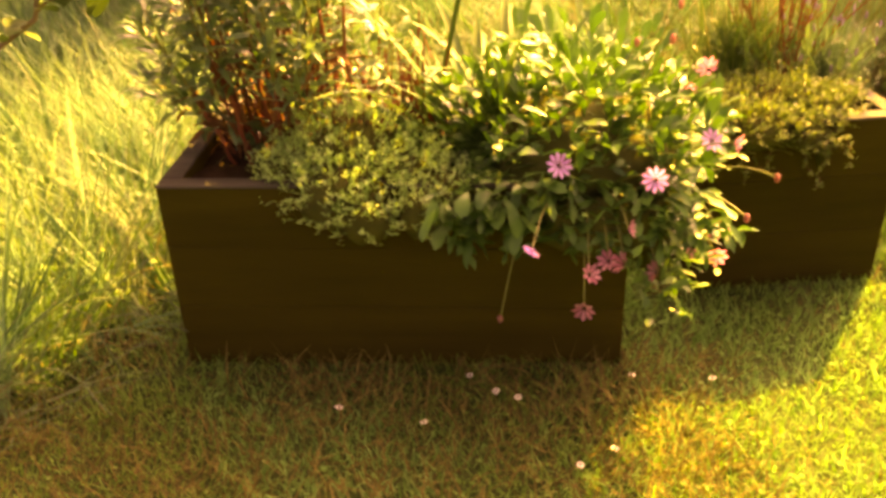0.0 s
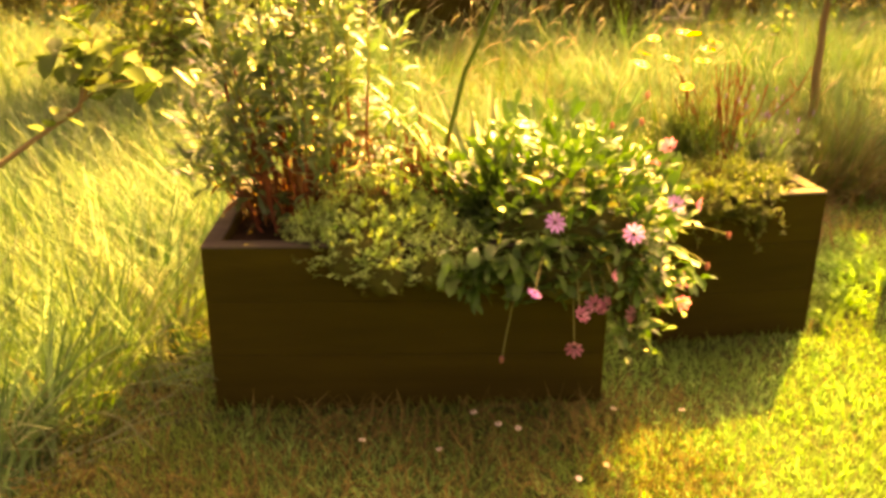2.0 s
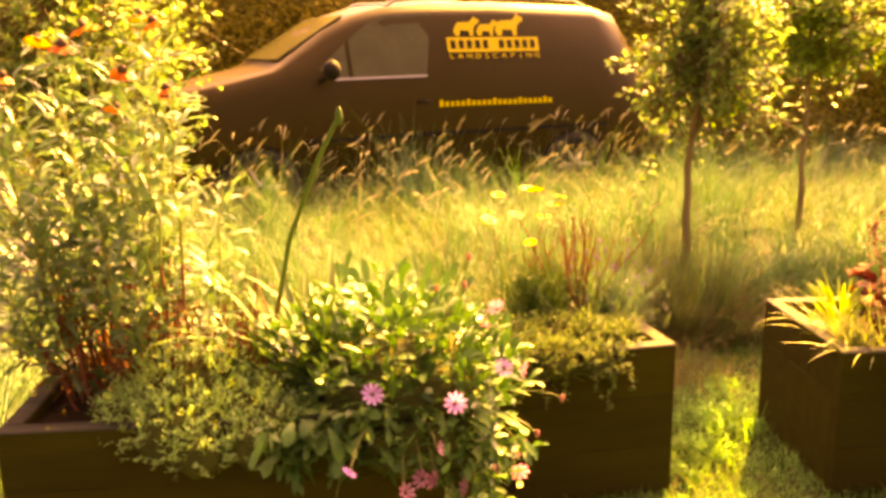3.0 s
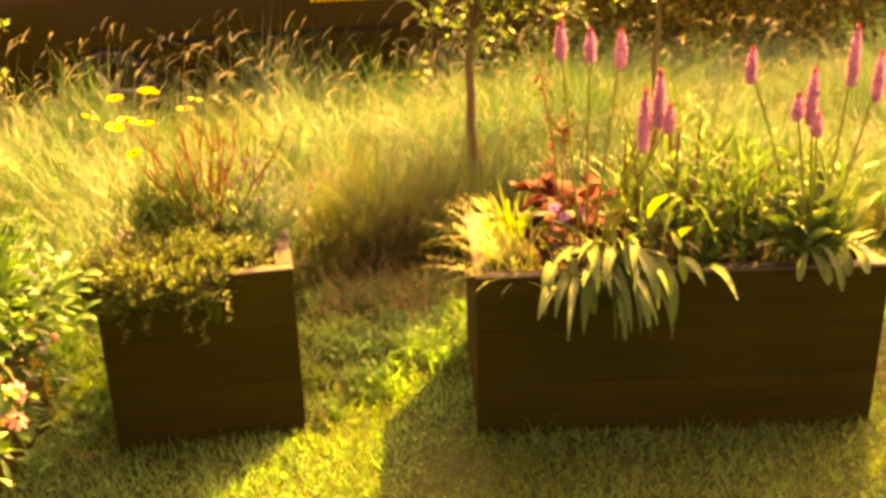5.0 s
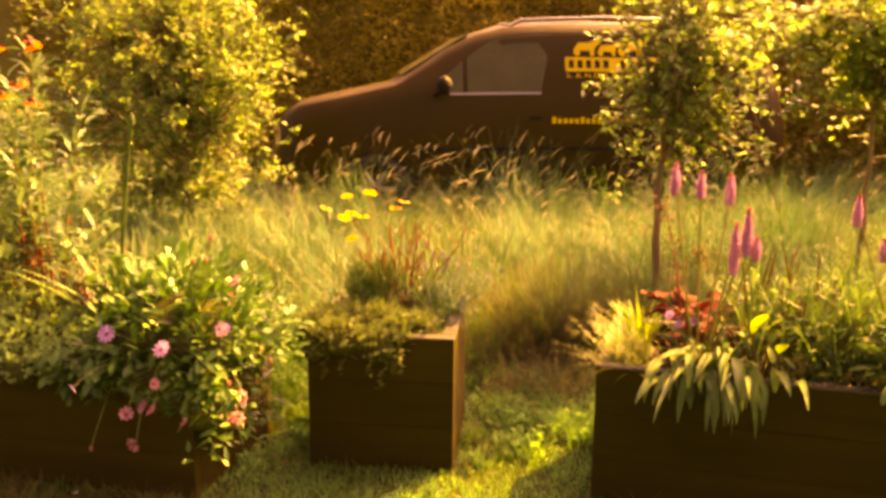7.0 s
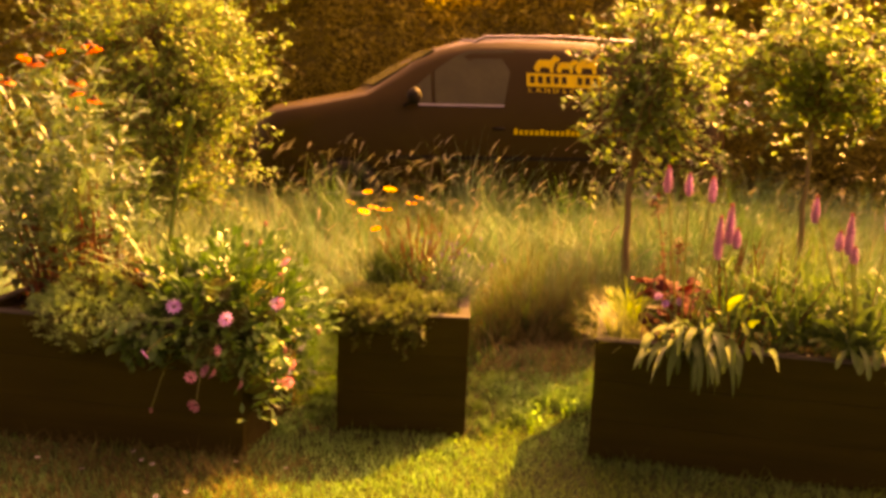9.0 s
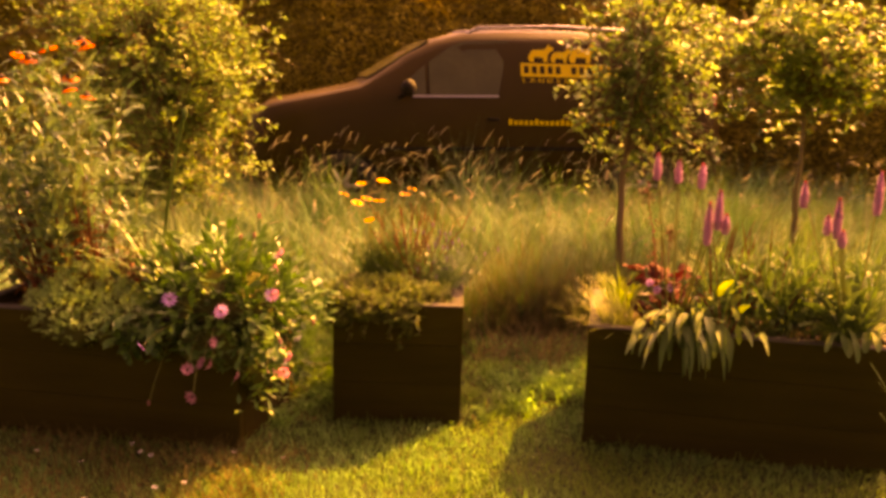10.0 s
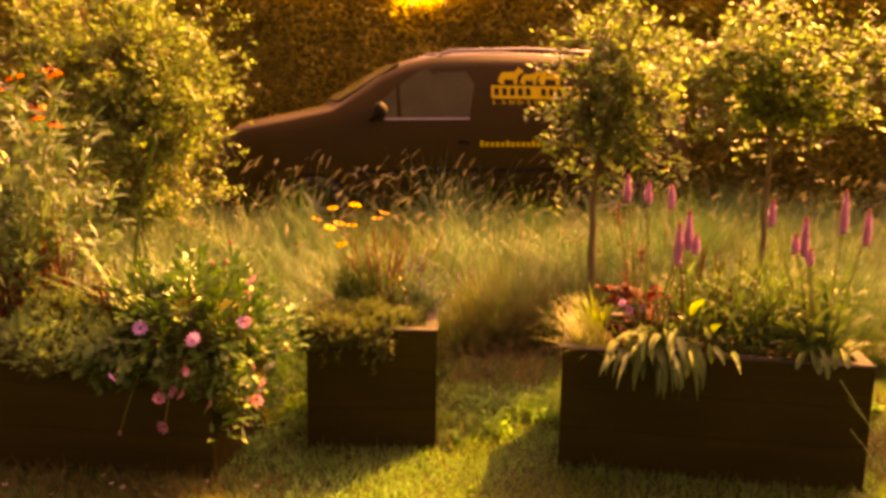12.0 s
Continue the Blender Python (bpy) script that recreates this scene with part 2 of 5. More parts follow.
def tube(g, pts, r0, r1=None, sides=6, cap=True):
    """A round tapering tube along a line of points."""
    pts = np.asarray(pts, float)
    r1 = r0 if r1 is None else r1
    k = len(pts)
    tan = np.gradient(pts, axis=0)
    tan /= np.linalg.norm(tan, axis=1)[:, None] + 1e-9
    ref = np.array((0.0, 0, 1)) if abs(tan[0][2]) < 0.9 else np.array((1.0, 0, 0))
    u = np.cross(tan, ref)
    u /= np.linalg.norm(u, axis=1)[:, None] + 1e-9
    w = np.cross(tan, u)
    r = np.linspace(r0, r1, k)[:, None, None]
    a = np.linspace(0, 2 * np.pi, sides, endpoint=False)
    ring = pts[:, None, :] + r * (np.cos(a)[None, :, None] * u[:, None, :] + np.sin(a)[None, :, None] * w[:, None, :])
    faces = [(i * sides + j, i * sides + (j + 1) % sides, (i + 1) * sides + (j + 1) % sides, (i + 1) * sides + j)
             for i in range(k - 1) for j in range(sides)]
    g.add(ring.reshape(-1, 3), faces)
    if cap:
        g.add(ring[-1], [tuple(range(sides))])
    return g


def curve_pts(p0, p1, sag=0.0, n=6, wob=0.0, rng=None):
    t = np.linspace(0, 1, n)[:, None]
    p = np.asarray(p0, float) * (1 - t) + np.asarray(p1, float) * t
    p[:, 2] += sag * 4 * (t * (1 - t))[:, 0]
    if rng is not None and wob:
        p[1:-1] += rng.normal(0, wob, (n - 2, 3))
    return p


def blob(g, c, r, rings=6, seg=10, rough=0.0, seed=0):
    """A rounded lump with an uneven skin."""
    c, r = np.asarray(c, float), np.asarray(r, float) * np.ones(3)
    th = np.linspace(0, np.pi, rings + 1)
    ph = np.linspace(0, 2 * np.pi, seg, endpoint=False)
    d = np.stack([np.sin(th)[:, None] * np.cos(ph), np.sin(th)[:, None] * np.sin(ph), np.cos(th)[:, None] * np.ones(seg)], 2)
    k = np.array([[1 + rough * noise.noise(Vector(d[i, j] * 2.2) + Vector((seed, 0, 0))) for j in range(seg)] for i in range(rings + 1)])
    v = c + d * r * k[:, :, None]
    f = [(i * seg + j, i * seg + (j + 1) % seg, (i + 1) * seg + (j + 1) % seg, (i + 1) * seg + j) for i in range(rings) for j in range(seg)]
    return g.add(v.reshape(-1, 3), f)


def box(g, lo, hi, bevel=0.006):
    """A box with chamfered edges."""
    bm = bmesh.new()
    bmesh.ops.create_cube(bm, size=1)
    lo, hi = Vector(lo), Vector(hi)
    for v in bm.verts:
        v.co = Vector([lo[i] + (v.co[i] + 0.5) * (hi[i] - lo[i]) for i in range(3)])
    if bevel:
        bmesh.ops.bevel(bm, geom=list(bm.edges), offset=bevel, segments=1, affect="EDGES")
    bm.verts.index_update()
    verts = [v.co[:] for v in bm.verts]
    by = {}
    for f in bm.faces:
        by.setdefault(len(f.verts), []).append([v.index for v in f.verts])
    bm.free()
    start = g.n
    g.add(verts, list(by.values())[0])
    for fs in list(by.values())[1:]:
        g.f.append(np.asarray(fs, dtype=np.int32) + start)
    return g


def thing(name, at=(0, 0, 0), rz=0.0, label="", category="", group="", kind=""):
    ob = new(name)
    ob.empty_display_size = 0.1
    ob.matrix_world = pose(*at, 0, 0, rz)
    return tagged(ob, label, category, group, kind)


def part(name, geo, material, parent, label="", smooth=True, kind=""):
    """One mesh object under a thing or a part. geo may be a ready mesh that several parts share."""
    ob = new(name, geo if isinstance(geo, bpy.types.Mesh) else geo.mesh(name, material, smooth))
    ob.parent = parent
    return tagged(ob, label, kind=kind)


def single(name, geo, material, label, category, kind="", group="", smooth=True):
    return tagged(new(name, geo.mesh(name, material, smooth)), label, category, group, kind)


# ---------------------------------------------------------------- ground
EDGE_X = (-9.0, -4.2, -3.3, -2.95, -2.80, -2.66, -2.58, -1.38, -1.32, -0.9, -0.5, 0.1, 1.2, 1.9, 3.0, 6.0, 9.0)
EDGE_Y = (-3.8, -3.4, -2.2, -1.15, -0.60, -0.20, 0.28, 0.28, 0.50, 1.0, 1.30, 1.50, 1.60, 1.72, 1.75, 1.60, 1.5)


def edge(x):
    """Where the mown lawn ends and the long grass begins."""
    return np.interp(x, EDGE_X, EDGE_Y)


def ground_z(x, y):
    return 0.012 * np.sin(x * 2.1 + 0.6) * np.sin(y * 1.7) + 0.006 * np.sin(x * 6.3 + y * 4.1)


gx = np.concatenate(([-900, -250, -80, -30, -14], np.linspace(-8, 8, 65), [14, 30, 80, 250, 900]))
gy = np.concatenate(([-900, -250, -80, -30, -12], np.linspace(-6, 12, 73), [18, 30, 80, 250, 900]))
XX, YY = np.meshgrid(gx, gy, indexing="ij")
near = (np.abs(XX) < 9) & (np.abs(YY) < 13)
ZZ = np.where(near, ground_z(XX, YY), 0) - 0.004
g = Geo()
ny = len(gy)
g.add(np.stack((XX, YY, ZZ), 2).reshape(-1, 3),
      [(i * ny + j, (i + 1) * ny + j, (i + 1) * ny + j + 1, i * ny + j + 1) for i in range(len(gx) - 1) for j in range(ny - 1)])
single("ground", g, M["ground"], "grassy garden ground of turf and dry soil", "ground", "structure")

BEDS = ((-2.487, -0.468, 2.7, 1.17, 0.64), (-1.068, -0.016, 10.6, 0.55, 0.55), (0.0, 0.008, 0.2, 1.185, 0.63))


def in_bed(x, y, grow=0.0):
    hit = np.zeros(np.shape(x), bool)
    for bx, by, rz, w, d in BEDS:
        c, s = math.cos(radians(rz)), math.sin(radians(rz))
        u, v = (x - bx) * c + (y - by) * s, -(x - bx) * s + (y - by) * c
        hit |= (u > -grow) & (u < w + grow) & (v > -grow) & (v < d + grow)
    return hit


def scatter(rng, n, x0, x1, y0, y1, keep):
    p = np.stack((rng.uniform(x0, x1, n), rng.uniform(y0, y1, n)), 1)
    p = p[keep(p[:, 0], p[:, 1])]
    return np.column_stack((p, ground_z(p[:, 0], p[:, 1]) - 0.004))


def patchy(p, scale, seed):
    return np.array([noise.noise(Vector((x * scale, y * scale, seed))) for x, y in p[:, :2]])


# short mown lawn
rng = np.random.default_rng(11)
lawn = Geo()
p = scatter(rng, 172000, -3.8, 3.4, -2.0, 1.7, lambda x, y: (y < edge(x) + 0.08) & ~in_bed(x, y, -0.01))
n = len(p)
tuft = patchy(p, 3.0, 3.0)
ribbons(lawn, p, rng.uniform(0, 6.283, n), rng.uniform(0.024, 0.05, n) * (1 + 0.7 * tuft) * np.where(rng.uniform(0, 1, n) < 0.06, 1.8, 1), rng.uniform(0.1, 1.0, n),
        rng.uniform(0.2, 1.0, n), rng.uniform(0.0027, 0.0052, n), 2)
p = scatter(rng, 30000, -6.0, 7.0, -6.0, 1.7, lambda x, y: (y < edge(x) + 0.05) & ((y < -2.0) | (x > 3.4)))
n = len(p)
ribbons(lawn, p, rng.uniform(0, 6.283, n), rng.uniform(0.03, 0.055, n), rng.uniform(0.1, 1.0, n), rng.uniform(0.2, 1.0, n), 0.014, 1)
# clover and plantain leaves in the turf
p = scatter(rng, 3500, -3.4, 3.4, -1.8, 1.5, lambda x, y: (y < edge(x)) & ~in_bed(x, y))
p[:, 2] += rng.uniform(0.008, 0.022, len(p))
ribbons(lawn, p, rng.uniform(0, 6.283, len(p)), rng.uniform(0.012, 0.022, len(p)), rng.uniform(1.0, 1.6, len(p)), 0.3, rng.uniform(0.008, 0.014, len(p)), 3, "oval")
single("lawn", lawn, M["lawn"], "short mown lawn of sunlit yellow-green grass", "lawn", "stuff")

dry_and_shade_strands = Geo()
p = scatter(rng, 30000, -3.8, 3.4, -2.0, 1.7, lambda x, y: (y < edge(x) + 0.08) & ~in_bed(x, y, -0.01))
n = len(p)
ribbons(dry_and_shade_strands, p, rng.uniform(0, 6.283, n), rng.uniform(0.02, 0.06, n), rng.uniform(0.5, 1.5, n), rng.uniform(0.0, 0.8, n), rng.uniform(0.002, 0.004, n), 2)
p = scatter(rng, 12000, -6.0, 7.0, -6.0, 1.7, lambda x, y: (y < edge(x) + 0.05) & ((y < -2.0) | (x > 3.4)))
n = len(p)
ribbons(dry_and_shade_strands, p, rng.uniform(0, 6.283, n), rng.uniform(0.03, 0.07, n), rng.uniform(0.5, 1.5, n), rng.uniform(0.0, 0.8, n), 0.008, 1)
# thicker before the first planter, putting the shade's brown tone into the turf
p = scatter(rng, 16000, -3.3, -1.0, -1.8, -0.35, lambda x, y: (y < edge(x) + 0.05) & ~in_bed(x, y, 0.01))
p = p[rng.uniform(0, 1, len(p)) < 0.55 + 1.0 * patchy(p, 2.2, 61.0)]
n = len(p)
ribbons(dry_and_shade_strands, p, rng.uniform(0, 6.283, n), rng.uniform(0.05, 0.12, n), rng.uniform(0.2, 1.2, n), rng.uniform(0.1, 0.9, n), rng.uniform(0.0025, 0.005, n), 3, twist=0.6, rng=rng)
single("lawn_thatch", dry_and_shade_strands, M["dry_strand"], "dry brown strands between the lawn blades, thicker to brown the planter's shade", "grass", "stuff")

def beyond(x, y):
    """Free ground in front of the van's flank and, past it, in front of the hedge."""
    flank = 5.33 + (x + 1.02) * 0.404
    return np.where((x > -3.85) & (x < 1.3), y < flank, y < 7.7)


def locks(g, p, az, length, lean, curl, width, rng, k=7, spread=0.03, loose=0.22, seg=3):
    """Grass that grows in locks: each centre carries k blades that bend the same way."""
    n = len(p)
    az, length, lean, curl = (np.repeat(np.broadcast_to(np.asarray(a, float), (n,)), k) for a in (az, length, lean, curl))
    q = np.repeat(p, k, 0)
    m = len(q)
    q[:, :2] += rng.normal(0, spread, (m, 2))
    ok = ~in_bed(q[:, 0], q[:, 1], 0.02)
    q, az, length, lean, curl = q[ok], az[ok], length[ok], lean[ok], curl[ok]
    m = len(q)
    ribbons(g, q, az + rng.normal(0, loose, m), length * rng.uniform(0.65, 1.12, m), np.clip(lean + rng.normal(0, 0.12, m), 0, 1.5), curl * rng.uniform(0.6, 1.4, m), rng.uniform(*width, m), seg, twist=0.6, rng=rng)


# long meadow grass, in locks that the wind has laid over
rng = np.random.default_rng(12)
meadow, coarse, pale, straw, thatch = Geo(), Geo(), Geo(), Geo(), Geo()


def sway_at(p):
    return np.interp(p[:, 0], (-2.0, -0.4, 0.6, 3.0), (2.6, 2.3, 0.9, 0.4)) + 1.5 * patchy(p, 0.9, 5.0)


def height_at(p):
    far = np.clip((p[:, 1] - 2.8) / 1.5, 0, 1) * np.interp(p[:, 0], (0.6, 1.4), (1.0, 0.3))
    return (0.44 + 0.16 * np.clip((p[:, 1] - 1.0) / 2.5, 0, 1) + 0.14 * far) * (1 + 0.5 * patchy(p, 1.1, 7.0)) * np.interp(p[:, 1] - edge(p[:, 0]), (0, 0.35), (0.5, 1.0))


for g, count, stretch, width, k in ((meadow, 3900, 1.0, (0.006, 0.012), 14), (coarse, 3000, 0.85, (0.007, 0.013), 14), (pale, 3900, 1.06, (0.0045, 0.009), 15), (straw, 2500, 1.12, (0.004, 0.008), 12), (thatch, 1500, 0.95, (0.003, 0.007), 7)):
    p = scatter(rng, count, -2.6, 7.6, -0.2, 7.6, lambda x, y: (y > edge(x)) & beyond(x, y) & ~in_bed(x, y, 0.02))
    p = p[rng.uniform(0, 1, len(p)) < np.interp(p[:, 1], (0.3, 2.0, 5.0, 7.5), (1.0, 0.80, 0.48, 0.25)) * np.clip(0.75 + 1.4 * patchy(p, 3.5, 40.0), 0.15, 1.0)]
    n = len(p)
    lay = 0.25 + 0.95 * np.clip(0.5 + 1.2 * patchy(p, 1.7, 9.0), 0, 1)
    wild = np.interp(p[:, 0], (0.2, 1.6), (1.6, 1.1))
    locks(g, p, sway_at(p) + rng.normal(0, 1, n) * wild, height_at(p) * rng.uniform(0.75, 1.25, n) * stretch, lay * rng.uniform(0.3, 1.0, n), rng.uniform(0.3, 2.0, n) * (0.5 + lay), width, rng, k, 0.038, 0.65)
# single upright blades that close the gaps low down
p = scatter(rng, 16000, -2.6, 7.0, -0.2, 6.0, lambda x, y: (y > edge(x)) & beyond(x, y) & ~in_bed(x, y, 0.02))
n = len(p)
ribbons(meadow, p, rng.uniform(0, 6.283, n), height_at(p) * rng.uniform(0.35, 0.85, n), rng.uniform(0.0, 0.6, n), rng.uniform(0.1, 1.2, n), rng.uniform(0.005, 0.009, n), 2, twist=0.7, rng=rng)
# the near fringe, facing the lawn
p = scatter(rng, 8500, -2.6, 5.5, 0.2, 2.6, lambda x, y: (y > edge(x) - 0.04) & (y < edge(x) + 0.7) & ~in_bed(x, y, 0.02))
n = len(p)
locks(meadow, p, rng.normal(-1.2, 1.2, n), rng.uniform(0.26, 0.55, n) * np.interp(p[:, 1] - edge(p[:, 0]), (0, 0.3), (0.6, 1.0)), rng.uniform(0.0, 0.6, n), rng.uniform(0.2, 1.6, n), (0.004, 0.008), rng, 6, 0.022)
q = scatter(rng, 60000, -3.4, 5.5, -1.6, 2.8, lambda x, y: (y > edge(x) - 0.10) & (y < edge(x) + 0.6) & ~in_bed(x, y, 0.02))
q = q[rng.uniform(0, 1, len(q)) < 0.40 + 0.5 * patchy(q, 1.3, 21.0)]
n = len(q)
ribbons(thatch, q, rng.uniform(0, 6.283, n), rng.uniform(0.10, 0.36, n), rng.uniform(0.1, 1.2, n), rng.uniform(0.2, 1.3, n), rng.uniform(0.003, 0.007, n), 3, twist=0.6, rng=rng)
# a taller brown stand between the planters, round the foot of the tree
n = 9000
q = np.column_stack((rng.normal(-0.28, 0.34, n), rng.normal(1.62, 0.22, n), np.full(n, -0.004)))
q = q[q[:, 1] > edge(q[:, 0]) - 0.05]
n = len(q)
ribbons(thatch, q, rng.uniform(0, 6.283, n), rng.uniform(0.18, 0.44, n), rng.uniform(0.0, 0.7, n), rng.uniform(0.1, 1.2, n), rng.uniform(0.004, 0.008, n), 4, twist=0.6, rng=rng)
q = scatter(rng, 15000, 0.9, 4.5, 1.2, 2.1, lambda x, y: (y > edge(x) - 0.06) & (y < edge(x) + 0.22))
n = len(q)
ribbons(thatch, q, rng.uniform(0, 6.283, n), rng.uniform(0.10, 0.30, n), rng.uniform(0.0, 0.8, n), rng.uniform(0.1, 1.0, n), rng.uniform(0.004, 0.008, n), 3, twist=0.7, rng=rng)
p = scatter(rng, 620, -0.60, 0.25, 1.40, 2.15, lambda x, y: y > edge(x) - 0.02)
n = len(p)
for g, q in ((thatch, p[: n // 3]), (straw, p[n // 3: n * 2 // 3]), (meadow, p[n * 2 // 3:])):
    n = len(q)
    locks(g, q, rng.uniform(0, 6.283, n), rng.uniform(0.36, 0.66, n), rng.uniform(0.0, 0.5, n), rng.uniform(0.1, 1.2, n), (0.004, 0.008), rng, 7, 0.02)
# brown withered stems scattered through the meadow
q = scatter(rng, 9000, -3.0, 5.0, 0.8, 5.2, lambda x, y: (y > edge(x) + 0.1) & beyond(x, y) & ~in_bed(x, y, 0.03))
q = q[rng.uniform(0, 1, len(q)) < 0.45 + 1.3 * patchy(q, 1.7, 51.0)]
n = len(q)
ribbons(thatch, q, rng.normal(2.2, 1.4, n), rng.uniform(0.30, 0.62, n), rng.uniform(0.0, 0.6, n), rng.uniform(0.2, 1.4, n), rng.uniform(0.004, 0.007, n), 4, twist=0.6, rng=rng)
# rough dead turf under the leaning tree
q = scatter(rng, 16000, 1.3, 3.2, -0.8, 1.1, lambda x, y: y < edge(x))
q = q[rng.uniform(0, 1, len(q)) < 0.4 + 1.2 * patchy(q, 1.8, 33.0)]
n = len(q)
ribbons(thatch, q, rng.uniform(0, 6.283, n), rng.uniform(0.04, 0.13, n), rng.uniform(0.3, 1.3, n), rng.uniform(0.2, 1.0, n), rng.uniform(0.003, 0.006, n), 3, twist=0.6, rng=rng)
n = 900
q = np.column_stack((rng.normal(-0.32, 0.16, n), rng.normal(1.05, 0.16, n), np.full(n, -0.004)))
q = q[~in_bed(q[:, 0], q[:, 1], 0.03)]
n = len(q)
ribbons(thatch, q, rng.uniform(0, 6.283, n), rng.uniform(0.08, 0.30, n), rng.uniform(0.1, 1.1, n), rng.uniform(0.2, 1.5, n), rng.uniform(0.004, 0.007, n), 4, twist=0.6, rng=rng)
single("thatch", thatch, M["thatch"], "brown dead thatch and withered stems in the long grass", "grass", "stuff")
# long flattened grass beside the first planter: tips laid away from the box
for g, count, loose, long, width, k in ((meadow, 2600, 0.65, (0.38, 0.78), (0.005, 0.011), 9), (coarse, 2400, 0.5, (0.34, 0.70), (0.006, 0.012), 9), (pale, 2600, 0.8, (0.40, 0.80), (0.004, 0.009), 9), (straw, 2400, 0.9, (0.40, 0.80), (0.004, 0.008), 7), (meadow, 2400, 2.0, (0.20, 0.45), (0.004, 0.009), 7)):
    p = scatter(rng, count, -6.0, -2.5, -3.2, 5.6, lambda x, y: (y > edge(x)) & beyond(x, y) & ~in_bed(x, y, 0.02))
    n = len(p)
    rim = np.interp(p[:, 1] - edge(p[:, 0]), (0, 0.35), (0.55, 1))
    locks(g, p, 2.35 + 0.9 * patchy(p, 0.8, 2.0) + rng.normal(0, loose, n), rng.uniform(*long, n) * rim, rng.uniform(0.35, 1.1, n), rng.uniform(0.2, 1.1, n), width, rng, k, 0.022)
# broken stalks that hang out over the mown edge
p = scatter(rng, 1500, -4.4, -2.5, -2.9, 0.2, lambda x, y: (y > edge(x) - 0.04) & (y < edge(x) + 0.22) & ~in_bed(x, y, 0.02))
n = len(p)
locks(straw, p, rng.normal(-0.5, 0.9, n), rng.uniform(0.18, 0.42, n), rng.uniform(0.7, 1.3, n), rng.uniform(0.1, 0.7, n), (0.0035, 0.006), rng, 3, 0.03, 0.4)
# small broad weed leaves among it
p = scatter(rng, 1500, -4.6, -2.5, -2.4, 2.0, lambda x, y: (y > edge(x)) & ~in_bed(x, y, 0.02))
p[:, 2] += rng.uniform(0.05, 0.25, len(p))
n = len(p)
ribbons(meadow, p, rng.uniform(0, 6.283, n), rng.uniform(0.02, 0.045, n), rng.uniform(0.5, 1.8, n), rng.uniform(0.0, 0.8, n), rng.uniform(0.010, 0.020, n), 3, "oval", twist=0.5, rng=rng)
single("meadow_grass", meadow, M["meadow"], "long unmown meadow grass, sunlit and partly flattened", "grass", "stuff")
single("coarse_grass", coarse, M["coarse"], "dark green coarse grass in the meadow", "grass", "stuff")
single("pale_grass", pale, M["pale"], "pale yellow-green grass bleached by the sun", "grass", "stuff")
single("dry_grass", straw, M["straw"], "dry straw-coloured blades among the meadow grass", "grass", "stuff")

# grass stems with nodding seed heads
seeds = Geo()
p = scatter(rng, 6800, -5.5, 7.5, 1.2, 6.0, lambda x, y: (y > edge(x) + 0.4) & beyond(x, y))
p = p[rng.uniform(0, 1, len(p)) < np.interp(p[:, 1], (1.2, 2.8, 4.2), (0.02, 0.12, 0.95)) * np.clip(0.45 + 1.4 * patchy(p, 0.8, 15.0), 0.08, 1) * np.interp(p[:, 0], (0.0, 1.0), (1.0, 0.22))]
n = len(p)
L, az = rng.uniform(0.44, 0.86, n) + 0.06 * (p[:, 1] > 3.4), rng.normal(0.1, 0.8, n)
lean, curl = rng.uniform(0.02, 0.35, n), rng.uniform(0.0, 0.5, n)
ribbons(seeds, p, az, L, lean, curl, 0.0026, 4, "strap")
ph = lean[:, None] + curl[:, None] * (np.linspace(0, 1, 5)[None, :-1] + 0.125)
top = p + np.stack((np.cos(az) * (np.sin(ph).sum(1) * L / 4), np.sin(az) * (np.sin(ph).sum(1) * L / 4), np.cos(ph).sum(1) * L / 4), 1)
plume, nod = rng.uniform(0.08, 0.17, n), rng.uniform(0.5, 2.0, n)
for turn in (0.0, 0.12):
    ribbons(seeds, top, az + turn, plume, lean + curl, nod, rng.uniform(0.005, 0.009, n), 6, "lance", twist=1.2, rng=rng)
single("grass_seed_heads", seeds, M["seed"], "pale nodding seed heads over the meadow grass", "grass", "stuff")


